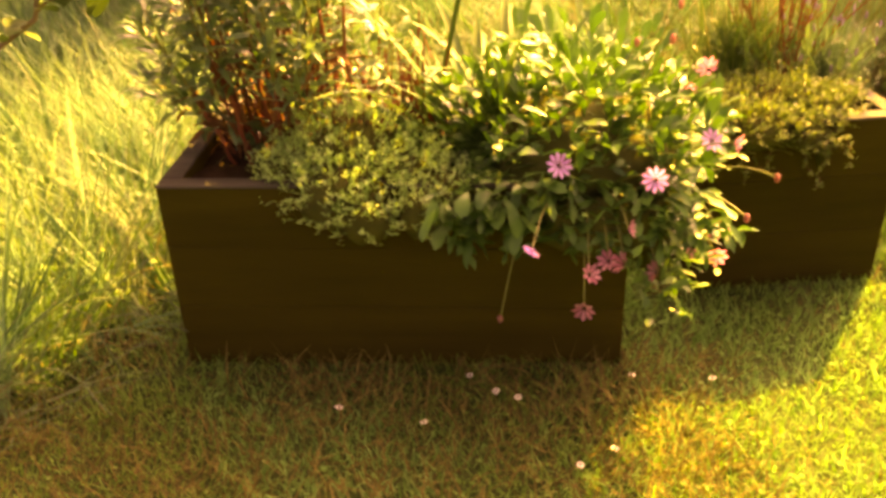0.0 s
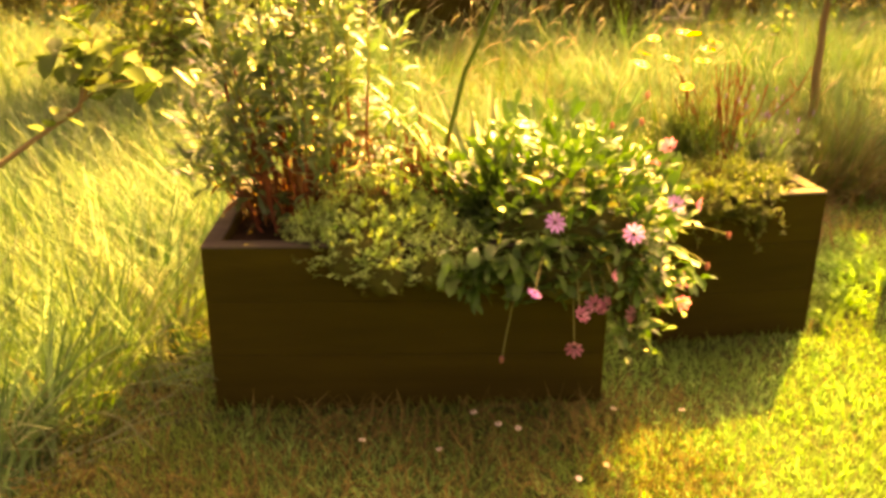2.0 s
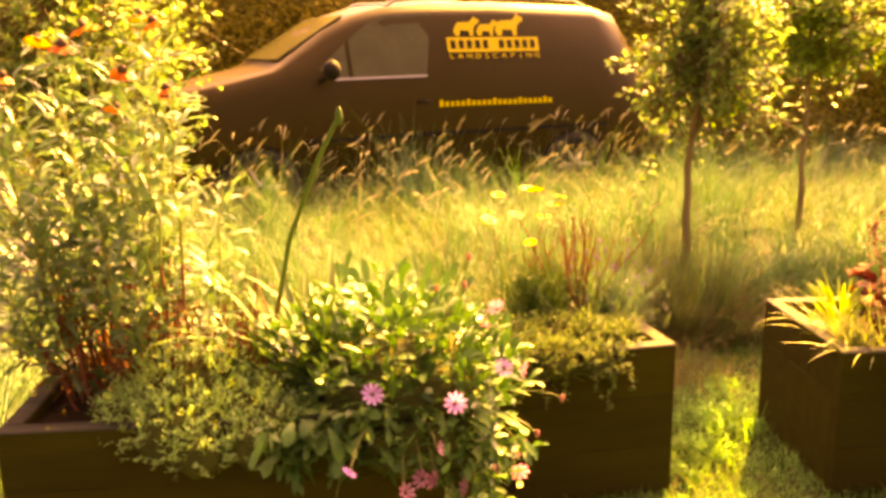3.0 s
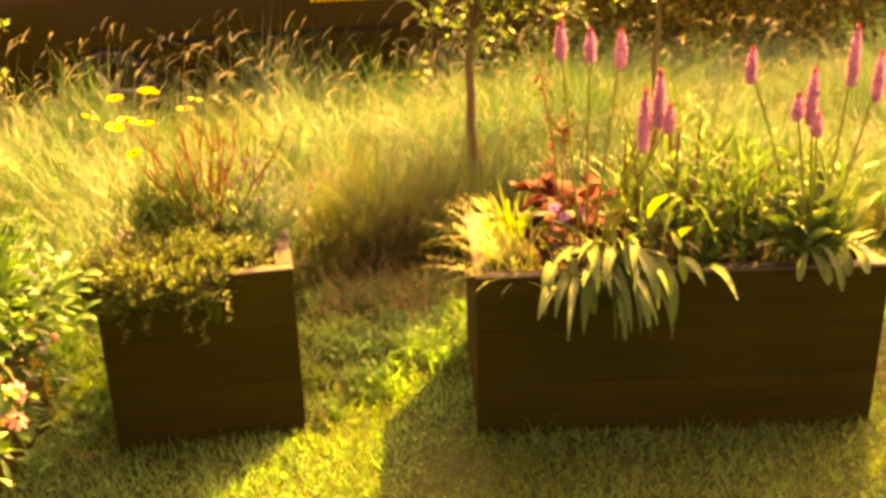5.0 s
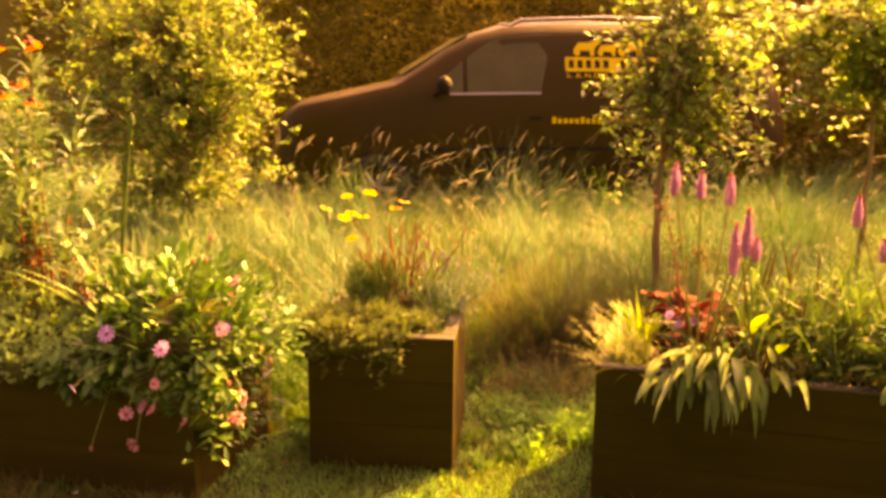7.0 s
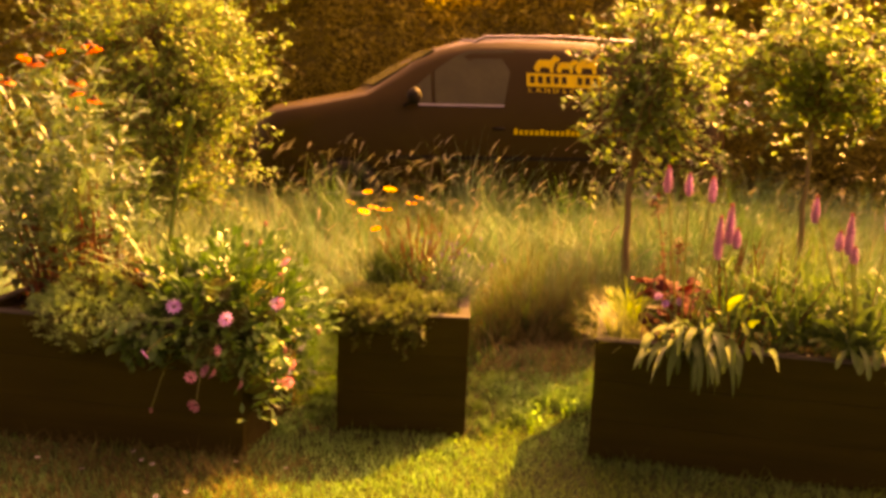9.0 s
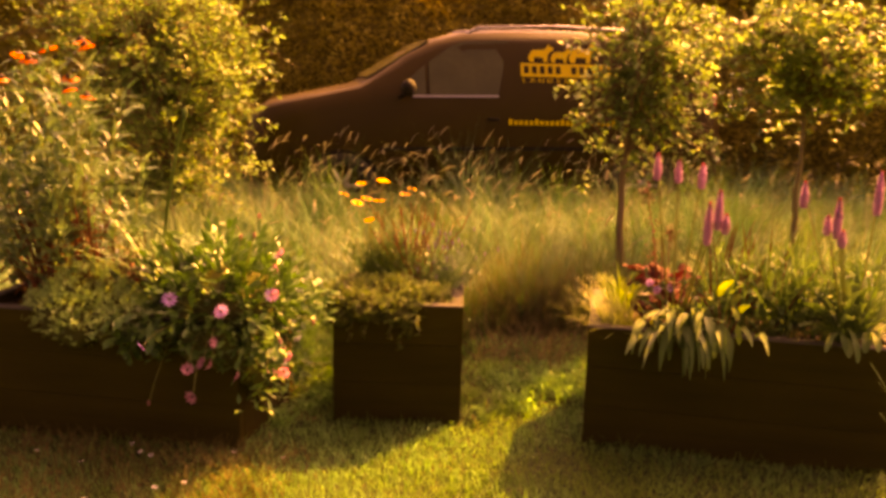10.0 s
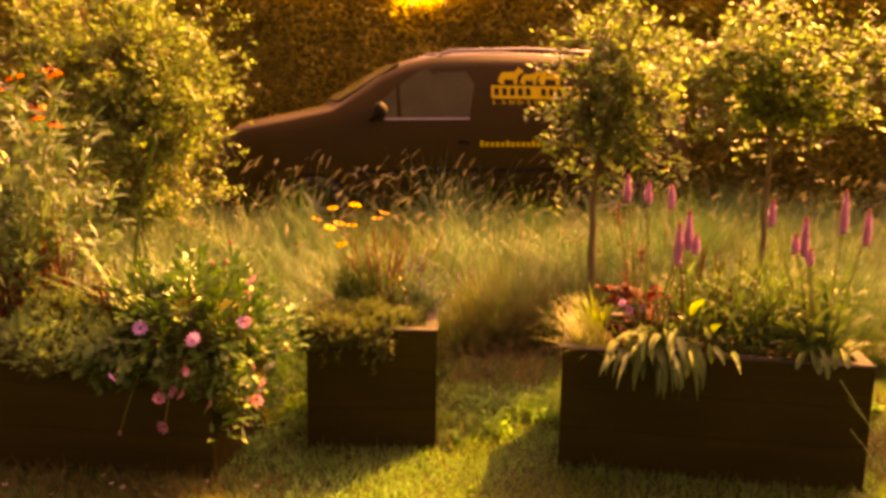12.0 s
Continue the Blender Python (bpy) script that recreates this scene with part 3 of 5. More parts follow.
# ---------------------------------------------------------------- planters
def planter(at, rz, w, d, label, h=0.50, th=0.05):
    """A box of three courses of thick timber, open at the top and filled with soil."""
    top = thing("planter_box", (*at, 0), rz, label, "planter", "timber planter boxes")
    course = h / 3
    gap = 0.0004
    for k in range(3):
        z0, z1 = k * course + (gap if k else -0.01), (k + 1) * course - gap
        last = k == 2
        if last:
            z1 -= 0.008
        for lo, hi in (((0, 0, z0), (w, th, z1)), ((0, d - th, z0), (w, d, z1)),
                       ((0, th + 0.002, z0), (th, d - th - 0.002, z1)), ((w - th, th + 0.002, z0), (w, d - th - 0.002, z1))):
            part("board", box(Geo(), lo, hi, 0.0015), M["plank"], top, smooth=False)
    for lo, hi in (((-0.002, -0.002, h - 0.0085), (w + 0.002, th, h)), ((-0.002, d - th, h - 0.0085), (w + 0.002, d + 0.002, h)),
                   ((-0.002, th + 0.001, h - 0.0085), (th, d - th - 0.001, h)), ((w - th, th + 0.001, h - 0.0085), (w + 0.002, d - th - 0.001, h))):
        part("top_edge", box(Geo(), lo, hi, 0.003), M["rim"], top, "weathered brown timber edge", smooth=False)
    soil = Geo()
    nx, nyy = int(w / 0.025), int(d / 0.025)
    us, vs = np.linspace(th - 0.004, w - th + 0.004, nx), np.linspace(th - 0.004, d - th + 0.004, nyy)
    verts = [(u, v, h - 0.045 + 0.016 * noise.noise(Vector((u * 9, v * 9, at[0]))) + 0.01 * noise.noise(Vector((u * 31, v * 31, at[0])))) for u in us for v in vs]
    soil.add(verts, [(i * nyy + j, (i + 1) * nyy + j, (i + 1) * nyy + j + 1, i * nyy + j + 1) for i in range(nx - 1) for j in range(nyy - 1)])
    part("soil", soil, M["soil"], top, "reddish brown potting soil")
    return top


planter(BEDS[0][:2], *BEDS[0][2:], "long black-stained timber planter with daisies and tall orange flowers", h=0.525)
planter(BEDS[1][:2], *BEDS[1][2:], "square black-stained timber planter with yellow flowers on the lawn", h=0.525)
planter(BEDS[2][:2], *BEDS[2][2:], "long black-stained timber planter with pink flower spikes", h=0.508)


# ---------------------------------------------------------------- parked van
def van():
    """An estate-shaped works van, dark, standing behind the long grass."""
    th = 22.0
    top = thing("van", (-1.02, 5.45, 0), th, "dark maroon-black works van with yellow signs parked behind the grass", "van")
    # along u: (u, bottom, top, half width at the top, half width at the waist, waist height)
    W = 0.92
    st = [(-2.66, 0.42, 0.82, 0.50, 0.66, 0.64), (-2.58, 0.30, 1.02, 0.66, 0.80, 0.76), (-2.42, 0.26, 1.135, 0.76, 0.88, 0.90), (-2.0, 0.26, 1.225, 0.80, 0.91, 1.03),
          (-1.54, 0.26, 1.325, 0.82, W, 1.14), (-1.40, 0.26, 1.41, 0.80, W, 1.16), (-1.05, 0.26, 1.65, 0.72, W, 1.18), (-0.78, 0.26, 1.785, 0.69, W, 1.19),
          (-0.5, 0.26, 1.865, 0.69, W, 1.19), (-0.1, 0.26, 1.895, 0.70, W, 1.19), (0.6, 0.26, 1.91, 0.70, W, 1.19), (1.7, 0.26, 1.88, 0.69, W, 1.19), (1.98, 0.28, 1.81, 0.66, 0.91, 1.18),
          (2.16, 0.30, 1.52, 0.68, 0.88, 1.14), (2.26, 0.34, 1.08, 0.72, 0.84, 0.98), (2.30, 0.42, 0.80, 0.66, 0.76, 0.66)]

    def ring(s):
        u, b, t, wt, ww, wz = s
        half = [(0, b), (ww * 0.80, b), (ww * 0.97, b + 0.12), (ww, wz * 0.62), (ww * 0.985, wz), (wt * 1.04, wz + (t - wz) * 0.80), (wt * 0.93, wz + (t - wz) * 0.96), (wt * 0.6, t), (0, t + 0.01)]
        pts = half + [(-y, z) for y, z in half[-2:0:-1]]
        return [(u, W + y, z) for y, z in pts]     # the near side lies at v = 0
    rings = [ring(s) for s in st]
    k = len(rings[0])
    g = Geo().add([q for r in rings for q in r], [(i * k + j, (i + 1) * k + j, (i + 1) * k + (j + 1) % k, i * k + (j + 1) % k) for i in range(len(st) - 1) for j in range(k)])
    for r, flip in ((rings[0], False), (rings[-1], True)):
        g.add(r, [tuple(range(k))[::-1] if flip else tuple(range(k))])
    body = part("body", g, M["paint"], top)

    def side(u, z):
        """The near flank's depth at a place on it, a little proud."""
        us = [s[0] for s in st]
        wt, t, wz = (np.interp(u, us, [s[i] for s in st]) for i in (3, 2, 5))
        ww = np.interp(u, us, [s[4] for s in st])
        zs = (0.26, 0.38, wz * 0.62, wz, wz + (t - wz) * 0.8, wz + (t - wz) * 0.96)
        ys = (ww * 0.8, ww * 0.97, ww, ww * 0.985, wt * 1.04, wt * 0.93)
        return W - np.interp(z, zs, ys)

    def panel(name, outline, mat, parent, lift=0.006, label="", thick=0.004, far=False):
        """A thin sheet that lies on the flank."""
        g = Geo()
        face = [(u, side(u, z) - lift, z) for u, z in outline]
        back = [(u, v + thick, z) for u, v, z in face]
        if far:
            face, back = [[(u, 2 * W - v, z) for u, v, z in q] for q in (face, back)]
        m = len(outline)
        g.add(face + back, [tuple(range(m))])
        g.f.append(np.array([(i, (i + 1) % m, m + (i + 1) % m, m + i) for i in range(m)], dtype=np.int32))
        return part(name, g, mat, parent, label, smooth=False)
    pane = [(-0.86, 1.565), (-0.66, 1.705), (-0.52, 1.765), (-0.05, 1.79), (-0.17, 1.255), (-0.86, 1.245)]
    quarter = [(-1.16, 1.315), (-0.90, 1.535), (-0.90, 1.245), (-1.02, 1.24)]
    for far in (False, True):
        panel("window", pane, M["glass_dark"], body, 0.008, "dark glass cab window", far=far)
        panel("quarter_window", quarter, M["glass_dark"], body, 0.008, "small three-cornered front window", far=far)
    panel("window_trim", [(-1.03, 1.222), (-0.17, 1.234), (-0.17, 1.254), (-1.03, 1.242)], M["rail"], body, 0.012, "thin bright window trim")
    # door gaps and a swage line
    for a, b in (((0.0, 1.79), (-0.10, 0.45)), ((-1.40, 1.22), (-1.42, 0.55)), ((0.98, 1.74), (0.98, 0.45))):
        panel("door_gap", [a, (a[0] + 0.012, a[1]), (b[0] + 0.012, b[1]), b], M["trim"], body, 0.003)
    panel("side_moulding", [(-1.35, 0.70), (1.75, 0.72), (1.75, 0.76), (-1.35, 0.74)], M["trim"], body, 0.014)
    g = Geo()
    box(g, (-0.28, side(-0.22, 1.02) - 0.03, 1.005), (-0.16, side(-0.22, 1.02) - 0.004, 1.035), 0.006)
    part("door_handle", g, M["trim"], body)
    # windscreen
    g = Geo()
    ws = [(-1.46, 0.60, 1.385), (-0.84, 0.55, 1.765)]
    (u0, y0, z0), (u1, y1, z1) = ws
    g.add([(u0, W - y0, z0 + 0.02), (u0, W + y0, z0 + 0.02), (u1, W + y1, z1 + 0.015), (u1, W - y1, z1 + 0.015),
           (u0 + 0.01, W - y0, z0), (u0 + 0.01, W + y0, z0), (u1 + 0.01, W + y1, z1 - 0.005), (u1 + 0.01, W - y1, z1 - 0.005)],
          [(0, 1, 2, 3), (7, 6, 5, 4), (0, 4, 5, 1), (1, 5, 6, 2), (2, 6, 7, 3), (3, 7, 4, 0)])
    part("windscreen", g, M["glass_dark"], body, smooth=False)
    # mirrors
    for v, sgn in ((0.0, -1), (2 * W, 1)):
        g = Geo()
        blob(g, (-1.09, v + sgn * 0.10, 1.315), (0.075, 0.11, 0.085), 6, 10, 0.1)
        tube(g, [(-1.16, v - sgn * 0.03, 1.22), (-1.12, v + sgn * 0.07, 1.26)], 0.022, 0.02)
        part("door_mirror", g, M["trim"], top, "black plastic door mirror")
    # roof rails
    for y in (-0.56, 0.56):
        g = tube(Geo(), [(-0.45, W + y, 1.85), (-0.32, W + y, 1.915), (0.5, W + y, 1.95), (1.55, W + y, 1.925), (1.72, W + y, 1.84)], 0.018, 0.018, 8)
        part("roof_rail", g, M["rail"], top, "grey metal roof rail")
    # wheels
    wheel_mesh = rim_mesh = None
    for u in (-1.72, 1.40):
        for v in (0.10, 2 * W - 0.10):
            if wheel_mesh is None:
                g = Geo()
                prof = [(0.20, -0.10), (0.31, -0.11), (0.345, -0.08), (0.35, 0.0), (0.345, 0.08), (0.31, 0.11), (0.20, 0.10)]
                a = np.linspace(0, 2 * np.pi, 28, endpoint=False)
                v3 = [(r * math.cos(x), w, r * math.sin(x)) for x in a for r, w in prof]
                m = len(prof)
                g.add(v3, [(i * m + j, ((i + 1) % 28) * m + j, ((i + 1) % 28) * m + (j + 1) % m, i * m + (j + 1) % m) for i in range(28) for j in range(m)])
                wheel_mesh = g.mesh("tyre", M["tyre"])
                g = Geo()
                g.add([(0.205 * math.cos(x), w, 0.205 * math.sin(x)) for w in (-0.08, 0.08) for x in a], [(i, (i + 1) % 28, 28 + (i + 1) % 28, 28 + i) for i in range(28)])
                for q in range(6):
                    t0 = q * math.pi / 3
                    c, s = math.cos(t0), math.sin(t0)
                    tube(g, [(0.02 * c, -0.075, 0.02 * s), (0.2 * c, -0.065, 0.2 * s)], 0.03, 0.022, 6)
                rim_mesh = g.mesh("rim", M["rail"])
            hub = part("wheel", wheel_mesh, None, top)
            hub.matrix_basis = pose(u, v, 0.345)
            part("rim", rim_mesh, None, hub, "grey alloy wheel rim")
    # wheel arches
    for u in (-1.72, 1.40):
        a = np.linspace(0.15, math.pi - 0.15, 12)
        outl = [(u + 0.40 * math.cos(x), 0.33 + 0.38 * math.sin(x)) for x in a]
        panel("wheel_arch", outl, M["trim"], body, 0.004)
    g = Geo()
    box(g, (-2.70, W - 0.72, 0.36), (-2.56, W + 0.72, 0.60), 0.03)
    part("front_bumper", g, M["trim"], top, "black plastic bumper")
    for y in (-0.58, 0.58):
        g = blob(Geo(), (-2.52, W + y, 0.86), (0.10, 0.15, 0.09), 6, 10, 0.0)
        part("headlight", g, M["lamp"], top, "clear headlight")
    for y in (-0.74, 0.74):
        g = box(Geo(), (2.13, W + y - 0.06, 0.95), (2.22, W + y + 0.06, 1.30), 0.02)
        part("tail_light", g, M["spike_tip"], top, "red tail light")
    # sign: a shape over a lettered bar, with a line of writing below and another lower down
    sign = panel("sign_bar", [(0.07, 1.445), (1.02, 1.445), (1.02, 1.575), (0.07, 1.575)], M["sign"], body, 0.010, "yellow sign bar with dark writing bars")
    for i in range(11):
        if i != 5:
            u = 0.10 + i * 0.083
            panel("writing_bar", [(u, 1.475), (u + 0.05, 1.475), (u + 0.05, 1.55), (u, 1.55)], M["paint"], sign, 0.013)
    for i, sign_letter in enumerate("LANDSCAPING"):
        glyph = bpy.data.curves.new("letter", "FONT")
        glyph.body, glyph.size, glyph.extrude, glyph.align_x = sign_letter, 0.062, 0.002, "CENTER"
        probe = bpy.data.objects.new("letter_outline", glyph)
        gm = bpy.data.meshes.new_from_object(probe)
        bpy.data.objects.remove(probe)
        for v in gm.vertices:
            u, z, d = 0.10 + i * 0.089 + v.co.x * 1.35, 1.388 + v.co.y, v.co.z
            v.co = (u, side(u, z) - 0.010 - d, z)
        gm.materials.append(M["sign"])
        part("letter", gm, None, body, smooth=False)
    beast = [(0.00, 0.0), (0.035, 0.0), (0.05, 0.055), (0.15, 0.05), (0.155, 0.0), (0.19, 0.0), (0.195, 0.06), (0.215, 0.10), (0.27, 0.135), (0.262, 0.165), (0.225, 0.17), (0.215, 0.195),
             (0.20, 0.168), (0.165, 0.135), (0.03, 0.13), (0.005, 0.10), (-0.025, 0.045)]
    for u0, size in ((0.17, 0.92), (0.40, 0.78), (0.60, 1.05)):
        panel("sign_emblem", [(u0 + x * size, 1.588 + z * size) for x, z in beast], M["sign"], body, 0.010, "yellow sign emblem")
    for i in range(22):
        u = -0.06 + i * 0.054
        hgt = 0.045 if i % 5 else 0.06
        panel("writing_bar", [(u, 0.965), (u + 0.036, 0.965), (u + 0.036, 0.965 + hgt), (u, 0.965 + hgt)], M["sign"], body, 0.010)
    return top


M["glass_dark"] = solid("dark_reflective_glass", (0.050, 0.052, 0.022), (0.085, 0.08, 0.035), 2.2, 0.22, spec=0.35, coat=0.0)
van()


# ---------------------------------------------------------------- hedge
def hedge():
    rng = np.random.default_rng(21)
    top = thing("hedge", (0, 8.2, 0), 0, "tall dense dark green hedge behind the parked van", "hedge")
    x0, x1, depth, hgt = -14.0, 15.0, 1.3, 3.02

    def lump(x, z):
        return 0.16 * noise.noise(Vector((x * 0.9, z * 0.9, 1.0))) + 0.10 * noise.noise(Vector((x * 2.6, z * 2.6, 4.0)))
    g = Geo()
    # solid filling; its darker colour stands for shade between the hedge leaves
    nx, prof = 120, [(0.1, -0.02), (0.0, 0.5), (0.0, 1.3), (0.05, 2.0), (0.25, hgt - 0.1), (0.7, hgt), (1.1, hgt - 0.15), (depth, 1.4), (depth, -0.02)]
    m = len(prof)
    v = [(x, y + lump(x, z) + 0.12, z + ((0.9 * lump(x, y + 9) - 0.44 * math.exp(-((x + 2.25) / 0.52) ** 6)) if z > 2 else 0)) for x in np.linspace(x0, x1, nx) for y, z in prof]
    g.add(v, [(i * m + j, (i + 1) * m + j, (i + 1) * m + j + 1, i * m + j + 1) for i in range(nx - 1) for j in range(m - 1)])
    part("shade_core", g, M["hedge_core"], top, "solid core coloured dark for the shade between the leaves")
    n = 72000
    x, s = rng.uniform(-9.5, 9.5, n), rng.uniform(0, 1, n)
    lens = np.cumsum([0] + [math.dist(prof[i], prof[i + 1]) for i in range(6)])
    d = s * lens[-1]
    y, z = np.interp(d, lens, [q[0] for q in prof[:7]]), np.interp(d, lens, [q[1] for q in prof[:7]])
    lm = np.array([lump(a, b) for a, b in zip(x, z)])
    y, z = y + lm + rng.normal(0.04, 0.07, n), z + rng.normal(0, 0.05, n) + np.where(z > 2, 0.08 + 0.9 * lm - 0.44 * np.exp(-((x + 2.25) / 0.52) ** 6), 0)
    g = Geo()
    ribbons(g, np.column_stack((x, y, np.maximum(z, 0.03))), rng.normal(-1.57, 1.2, n), rng.uniform(0.06, 0.12, n), rng.uniform(0.3, 1.9, n), rng.uniform(0, 0.8, n), rng.uniform(0.038, 0.068, n), 2, "oval", twist=0.5, rng=rng)
    # stray shoots along the top
    n = 1500
    x = rng.uniform(x0, x1, n)
    for k in range(4):
        ribbons(g, np.column_stack((x + rng.normal(0, 0.02, n), rng.uniform(0.2, 0.9, n), hgt + 0.02 + k * 0.05 + rng.uniform(-0.1, 0.1, n) - 0.44 * np.exp(-((x + 2.25) / 0.52) ** 6))), rng.uniform(0, 6.28, n), 0.07, rng.uniform(0.2, 1.2, n), 0.4, 0.035, 2, "oval")
    part("leaf_cover", g, M["hedge"], top, kind="stuff")


hedge()


# ---------------------------------------------------------------- trees
def tree(name, base, trunk_top, crown, radius, limbs, leaves, label, seed, r0=0.028, leaf=(0.045, 0.08), low=(), lean=(0, 0), group=""):
    """A young tree: tapering trunk, limbs that fork into twigs, and separate leaves along the twigs."""
    rng = np.random.default_rng(seed)
    top = thing(name, (base[0], base[1], 0), 0, label, "tree", group)
    head = np.array((lean[0], lean[1], trunk_top))
    c, r = np.asarray(crown, float), np.asarray(radius, float)
    trunk = tube(Geo(), curve_pts((0, 0, -0.03), head, 0, 8, 0.008, rng), r0, r0 * 0.6, 9)
    wood, tips = [Geo()], []
    apex = np.array((c[0], c[1], c[2] + r[2] * 0.8))
    tube(wood[0], curve_pts(head, apex, 0, 6, 0.02, rng), r0 * 0.6, 0.005, 6)
    targets = [None] * limbs + list(low)
    for q in targets:
        if q is None:
            d = rng.normal(0, 1, 3)
            d /= np.linalg.norm(d)
            end = c + d * r * rng.uniform(0.75, 1.05)
        else:
            end = np.asarray(q, float)
        f = rng.uniform(0.0, 0.75)
        start = head * (1 - f) + apex * f if end[2] > head[2] else head * rng.uniform(0.9, 1.0)
        pts = curve_pts(start, end, rng.uniform(0.0, 0.10), 7, 0.015, rng)
        wood.append(tube(Geo(), pts, 0.011, 0.003, 5))
        tips.append(pts)
        for _ in range(4):
            a = pts[rng.integers(2, 6)]
            d = rng.normal(0, 1, 3) * np.minimum(r * 0.36, 0.22)
            tw = curve_pts(a, a + d, 0.02, 5, 0.01, rng)
            tube(wood[-1], tw, 0.005, 0.002, 4)
            tips.append(tw)
    part("trunk", trunk, M["bark"], top)
    for w in wood:
        part("branch", w, M["twig"], top)
    g = Geo()
    per = max(4, leaves // len(tips))
    for pts in tips:
        t = rng.uniform(0.15, 1.0, per)
        i = np.minimum((t * (len(pts) - 1)).astype(int), len(pts) - 2)
        u = (t * (len(pts) - 1) - i)[:, None]
        pos = pts[i] * (1 - u) + pts[i + 1] * u + rng.normal(0, 0.022, (per, 3))
        ribbons(g, pos, rng.uniform(0, 6.283, per), rng.uniform(*leaf, per), rng.uniform(0.5, 2.2, per), rng.uniform(0.1, 0.9, per), rng.uniform(leaf[0] * 0.6, leaf[1] * 0.6, per), 2, "oval", 0.25, 0.4, rng)
    part("crown", g, M["tree"], top, "yellow-green backlit leaves", kind="stuff")
    return top


# the last four low branches are added to shade the square planter's right side
tree("fruit_tree", (0.095, 1.93), 1.0, (0.16, 0.20, 1.60), (0.42, 0.36, 0.62), 40, 3800, "young fruit tree with low leafy branches in long grass", 31, leaf=(0.038, 0.07),
     low=[(-0.40, -0.05, 1.10), (-0.32, -0.15, 1.16), (-0.36, 0.05, 1.22), (0.40, 0.1, 1.12), (0.48, 0.0, 1.2), (0.30, -0.1, 1.08), (0.10, -0.28, 1.52), (0.04, -0.24, 1.40), (0.16, -0.24, 1.66), (0.05, -0.30, 1.58)], group="young fruit trees")
tree("fruit_tree", (1.32, 3.30), 1.22, (0.10, 0.0, 1.72), (1.02, 0.7, 0.50), 46, 4600, "slender young fruit tree with wide flat crown", 32, r0=0.024, leaf=(0.045, 0.085),
     low=[(-1.0, -0.2, 1.62), (-0.95, -0.1, 1.85), (-0.85, 0.0, 1.75), (-0.8, 0, 1.42), (-0.55, -0.1, 1.30), (0.7, 0.1, 1.40), (0.5, -0.2, 1.34), (-0.3, -0.1, 1.34)], group="young fruit trees")
tree("fruit_tree", (2.33, 1.92), 1.35, (0.40, 0.38, 1.88), (1.0, 0.9, 0.60), 40, 5600, "young fruit tree with a bare leaning trunk beside the lawn", 33, r0=0.030,
     low=[(0.45, -0.1, 1.26), (-0.5, 0.3, 1.34)], lean=(0.10, 0.12), group="young fruit trees")
tree("fruit_tree", (-3.45, 3.0), 0.60, (-0.22, 0.0, 1.40), (1.22, 0.95, 1.14), 110, 16000, "bushy young fruit tree with dense low foliage", 34, leaf=(0.038, 0.07),
     low=[(0.75, -0.1, 0.95), (0.65, -0.2, 1.2), (0.6, 0.0, 0.8), (-0.5, -0.3, 0.8), (0.3, -0.5, 0.7), (0.1, -0.6, 0.9), (0.4, -0.3, 0.55), (0.0, -0.4, 0.5), (0.6, -0.2, 0.62), (-0.3, -0.4, 0.5), (0.3, -0.1, 0.45), (-0.6, -0.3, 0.6), (-0.9, -0.2, 0.8), (-0.2, -0.5, 0.45), (-0.5, -0.4, 0.45), (0.7, -0.3, 0.75), (0.75, 0.6, 1.72), (0.85, 0.3, 1.9), (0.75, 0.2, 2.1), (-0.9, -0.2, 1.5), (-1.0, 0.0, 1.2)], group="young fruit trees")
tree("fruit_tree", (-4.15, 0.55), 0.58, (0.0, 0.1, 1.35), (0.50, 0.5, 0.6), 16, 1500, "young fruit tree standing in the flattened grass", 35, leaf=(0.05, 0.09), group="young fruit trees")


def sapling():
    """A low leaning shoot with a few large round leaves at its end."""
    rng = np.random.default_rng(36)
    o = np.array((-4.05, -0.56, 0.0))
    top = thing("fruit_sapling", o, 0, "low leaning sapling with large round leaves over the grass", "tree")
    line = np.array([(-4.05, -0.56, -0.03), (-3.75, -0.38, 0.26), (-3.45, -0.20, 0.49), (-3.20, -0.05, 0.67), (-3.01, 0.06, 0.80), (-2.96, 0.05, 0.90)]) - o
    part("trunk", tube(Geo(), line, 0.013, 0.006, 7), M["bark"], top)
    ends = [np.array(e) - o for e in ((-2.71, -0.10, 0.92), (-2.78, 0.05, 1.00), (-2.86, -0.05, 1.06), (-2.95, 0.15, 1.10), (-3.05, 0.02, 0.98), (-2.80, 0.15, 0.93))]
    for e in ends:
        pts = curve_pts(line[4] + (line[5] - line[4]) * rng.uniform(0, 1), e, 0.03, 6, 0.006, rng)
        twig = part("branch", tube(Geo(), pts, 0.005, 0.002, 5), M["twig"], top)
        for k in range(9):
            at = pts[rng.integers(1, 6)] + rng.normal(0, 0.018, 3)
            leaf = ribbons(Geo(), [at], rng.uniform(0, 6.283), rng.uniform(0.075, 0.12), rng.uniform(0.8, 2.2), rng.uniform(0.1, 0.8), rng.uniform(0.05, 0.075), 5, "oval", 0.3, 0.4, rng)
            part("leaf", leaf, M["apple"], twig)
    for k in range(7):
        at = line[3] + (line[4] - line[3]) * rng.uniform(-0.6, 1.0)
        part("leaf", ribbons(Geo(), [at], rng.uniform(0, 6.283), rng.uniform(0.05, 0.08), rng.uniform(0.6, 1.8), 0.4, rng.uniform(0.035, 0.05), 5, "oval", 0.3, 0.4, rng), M["apple"], top)


sapling()


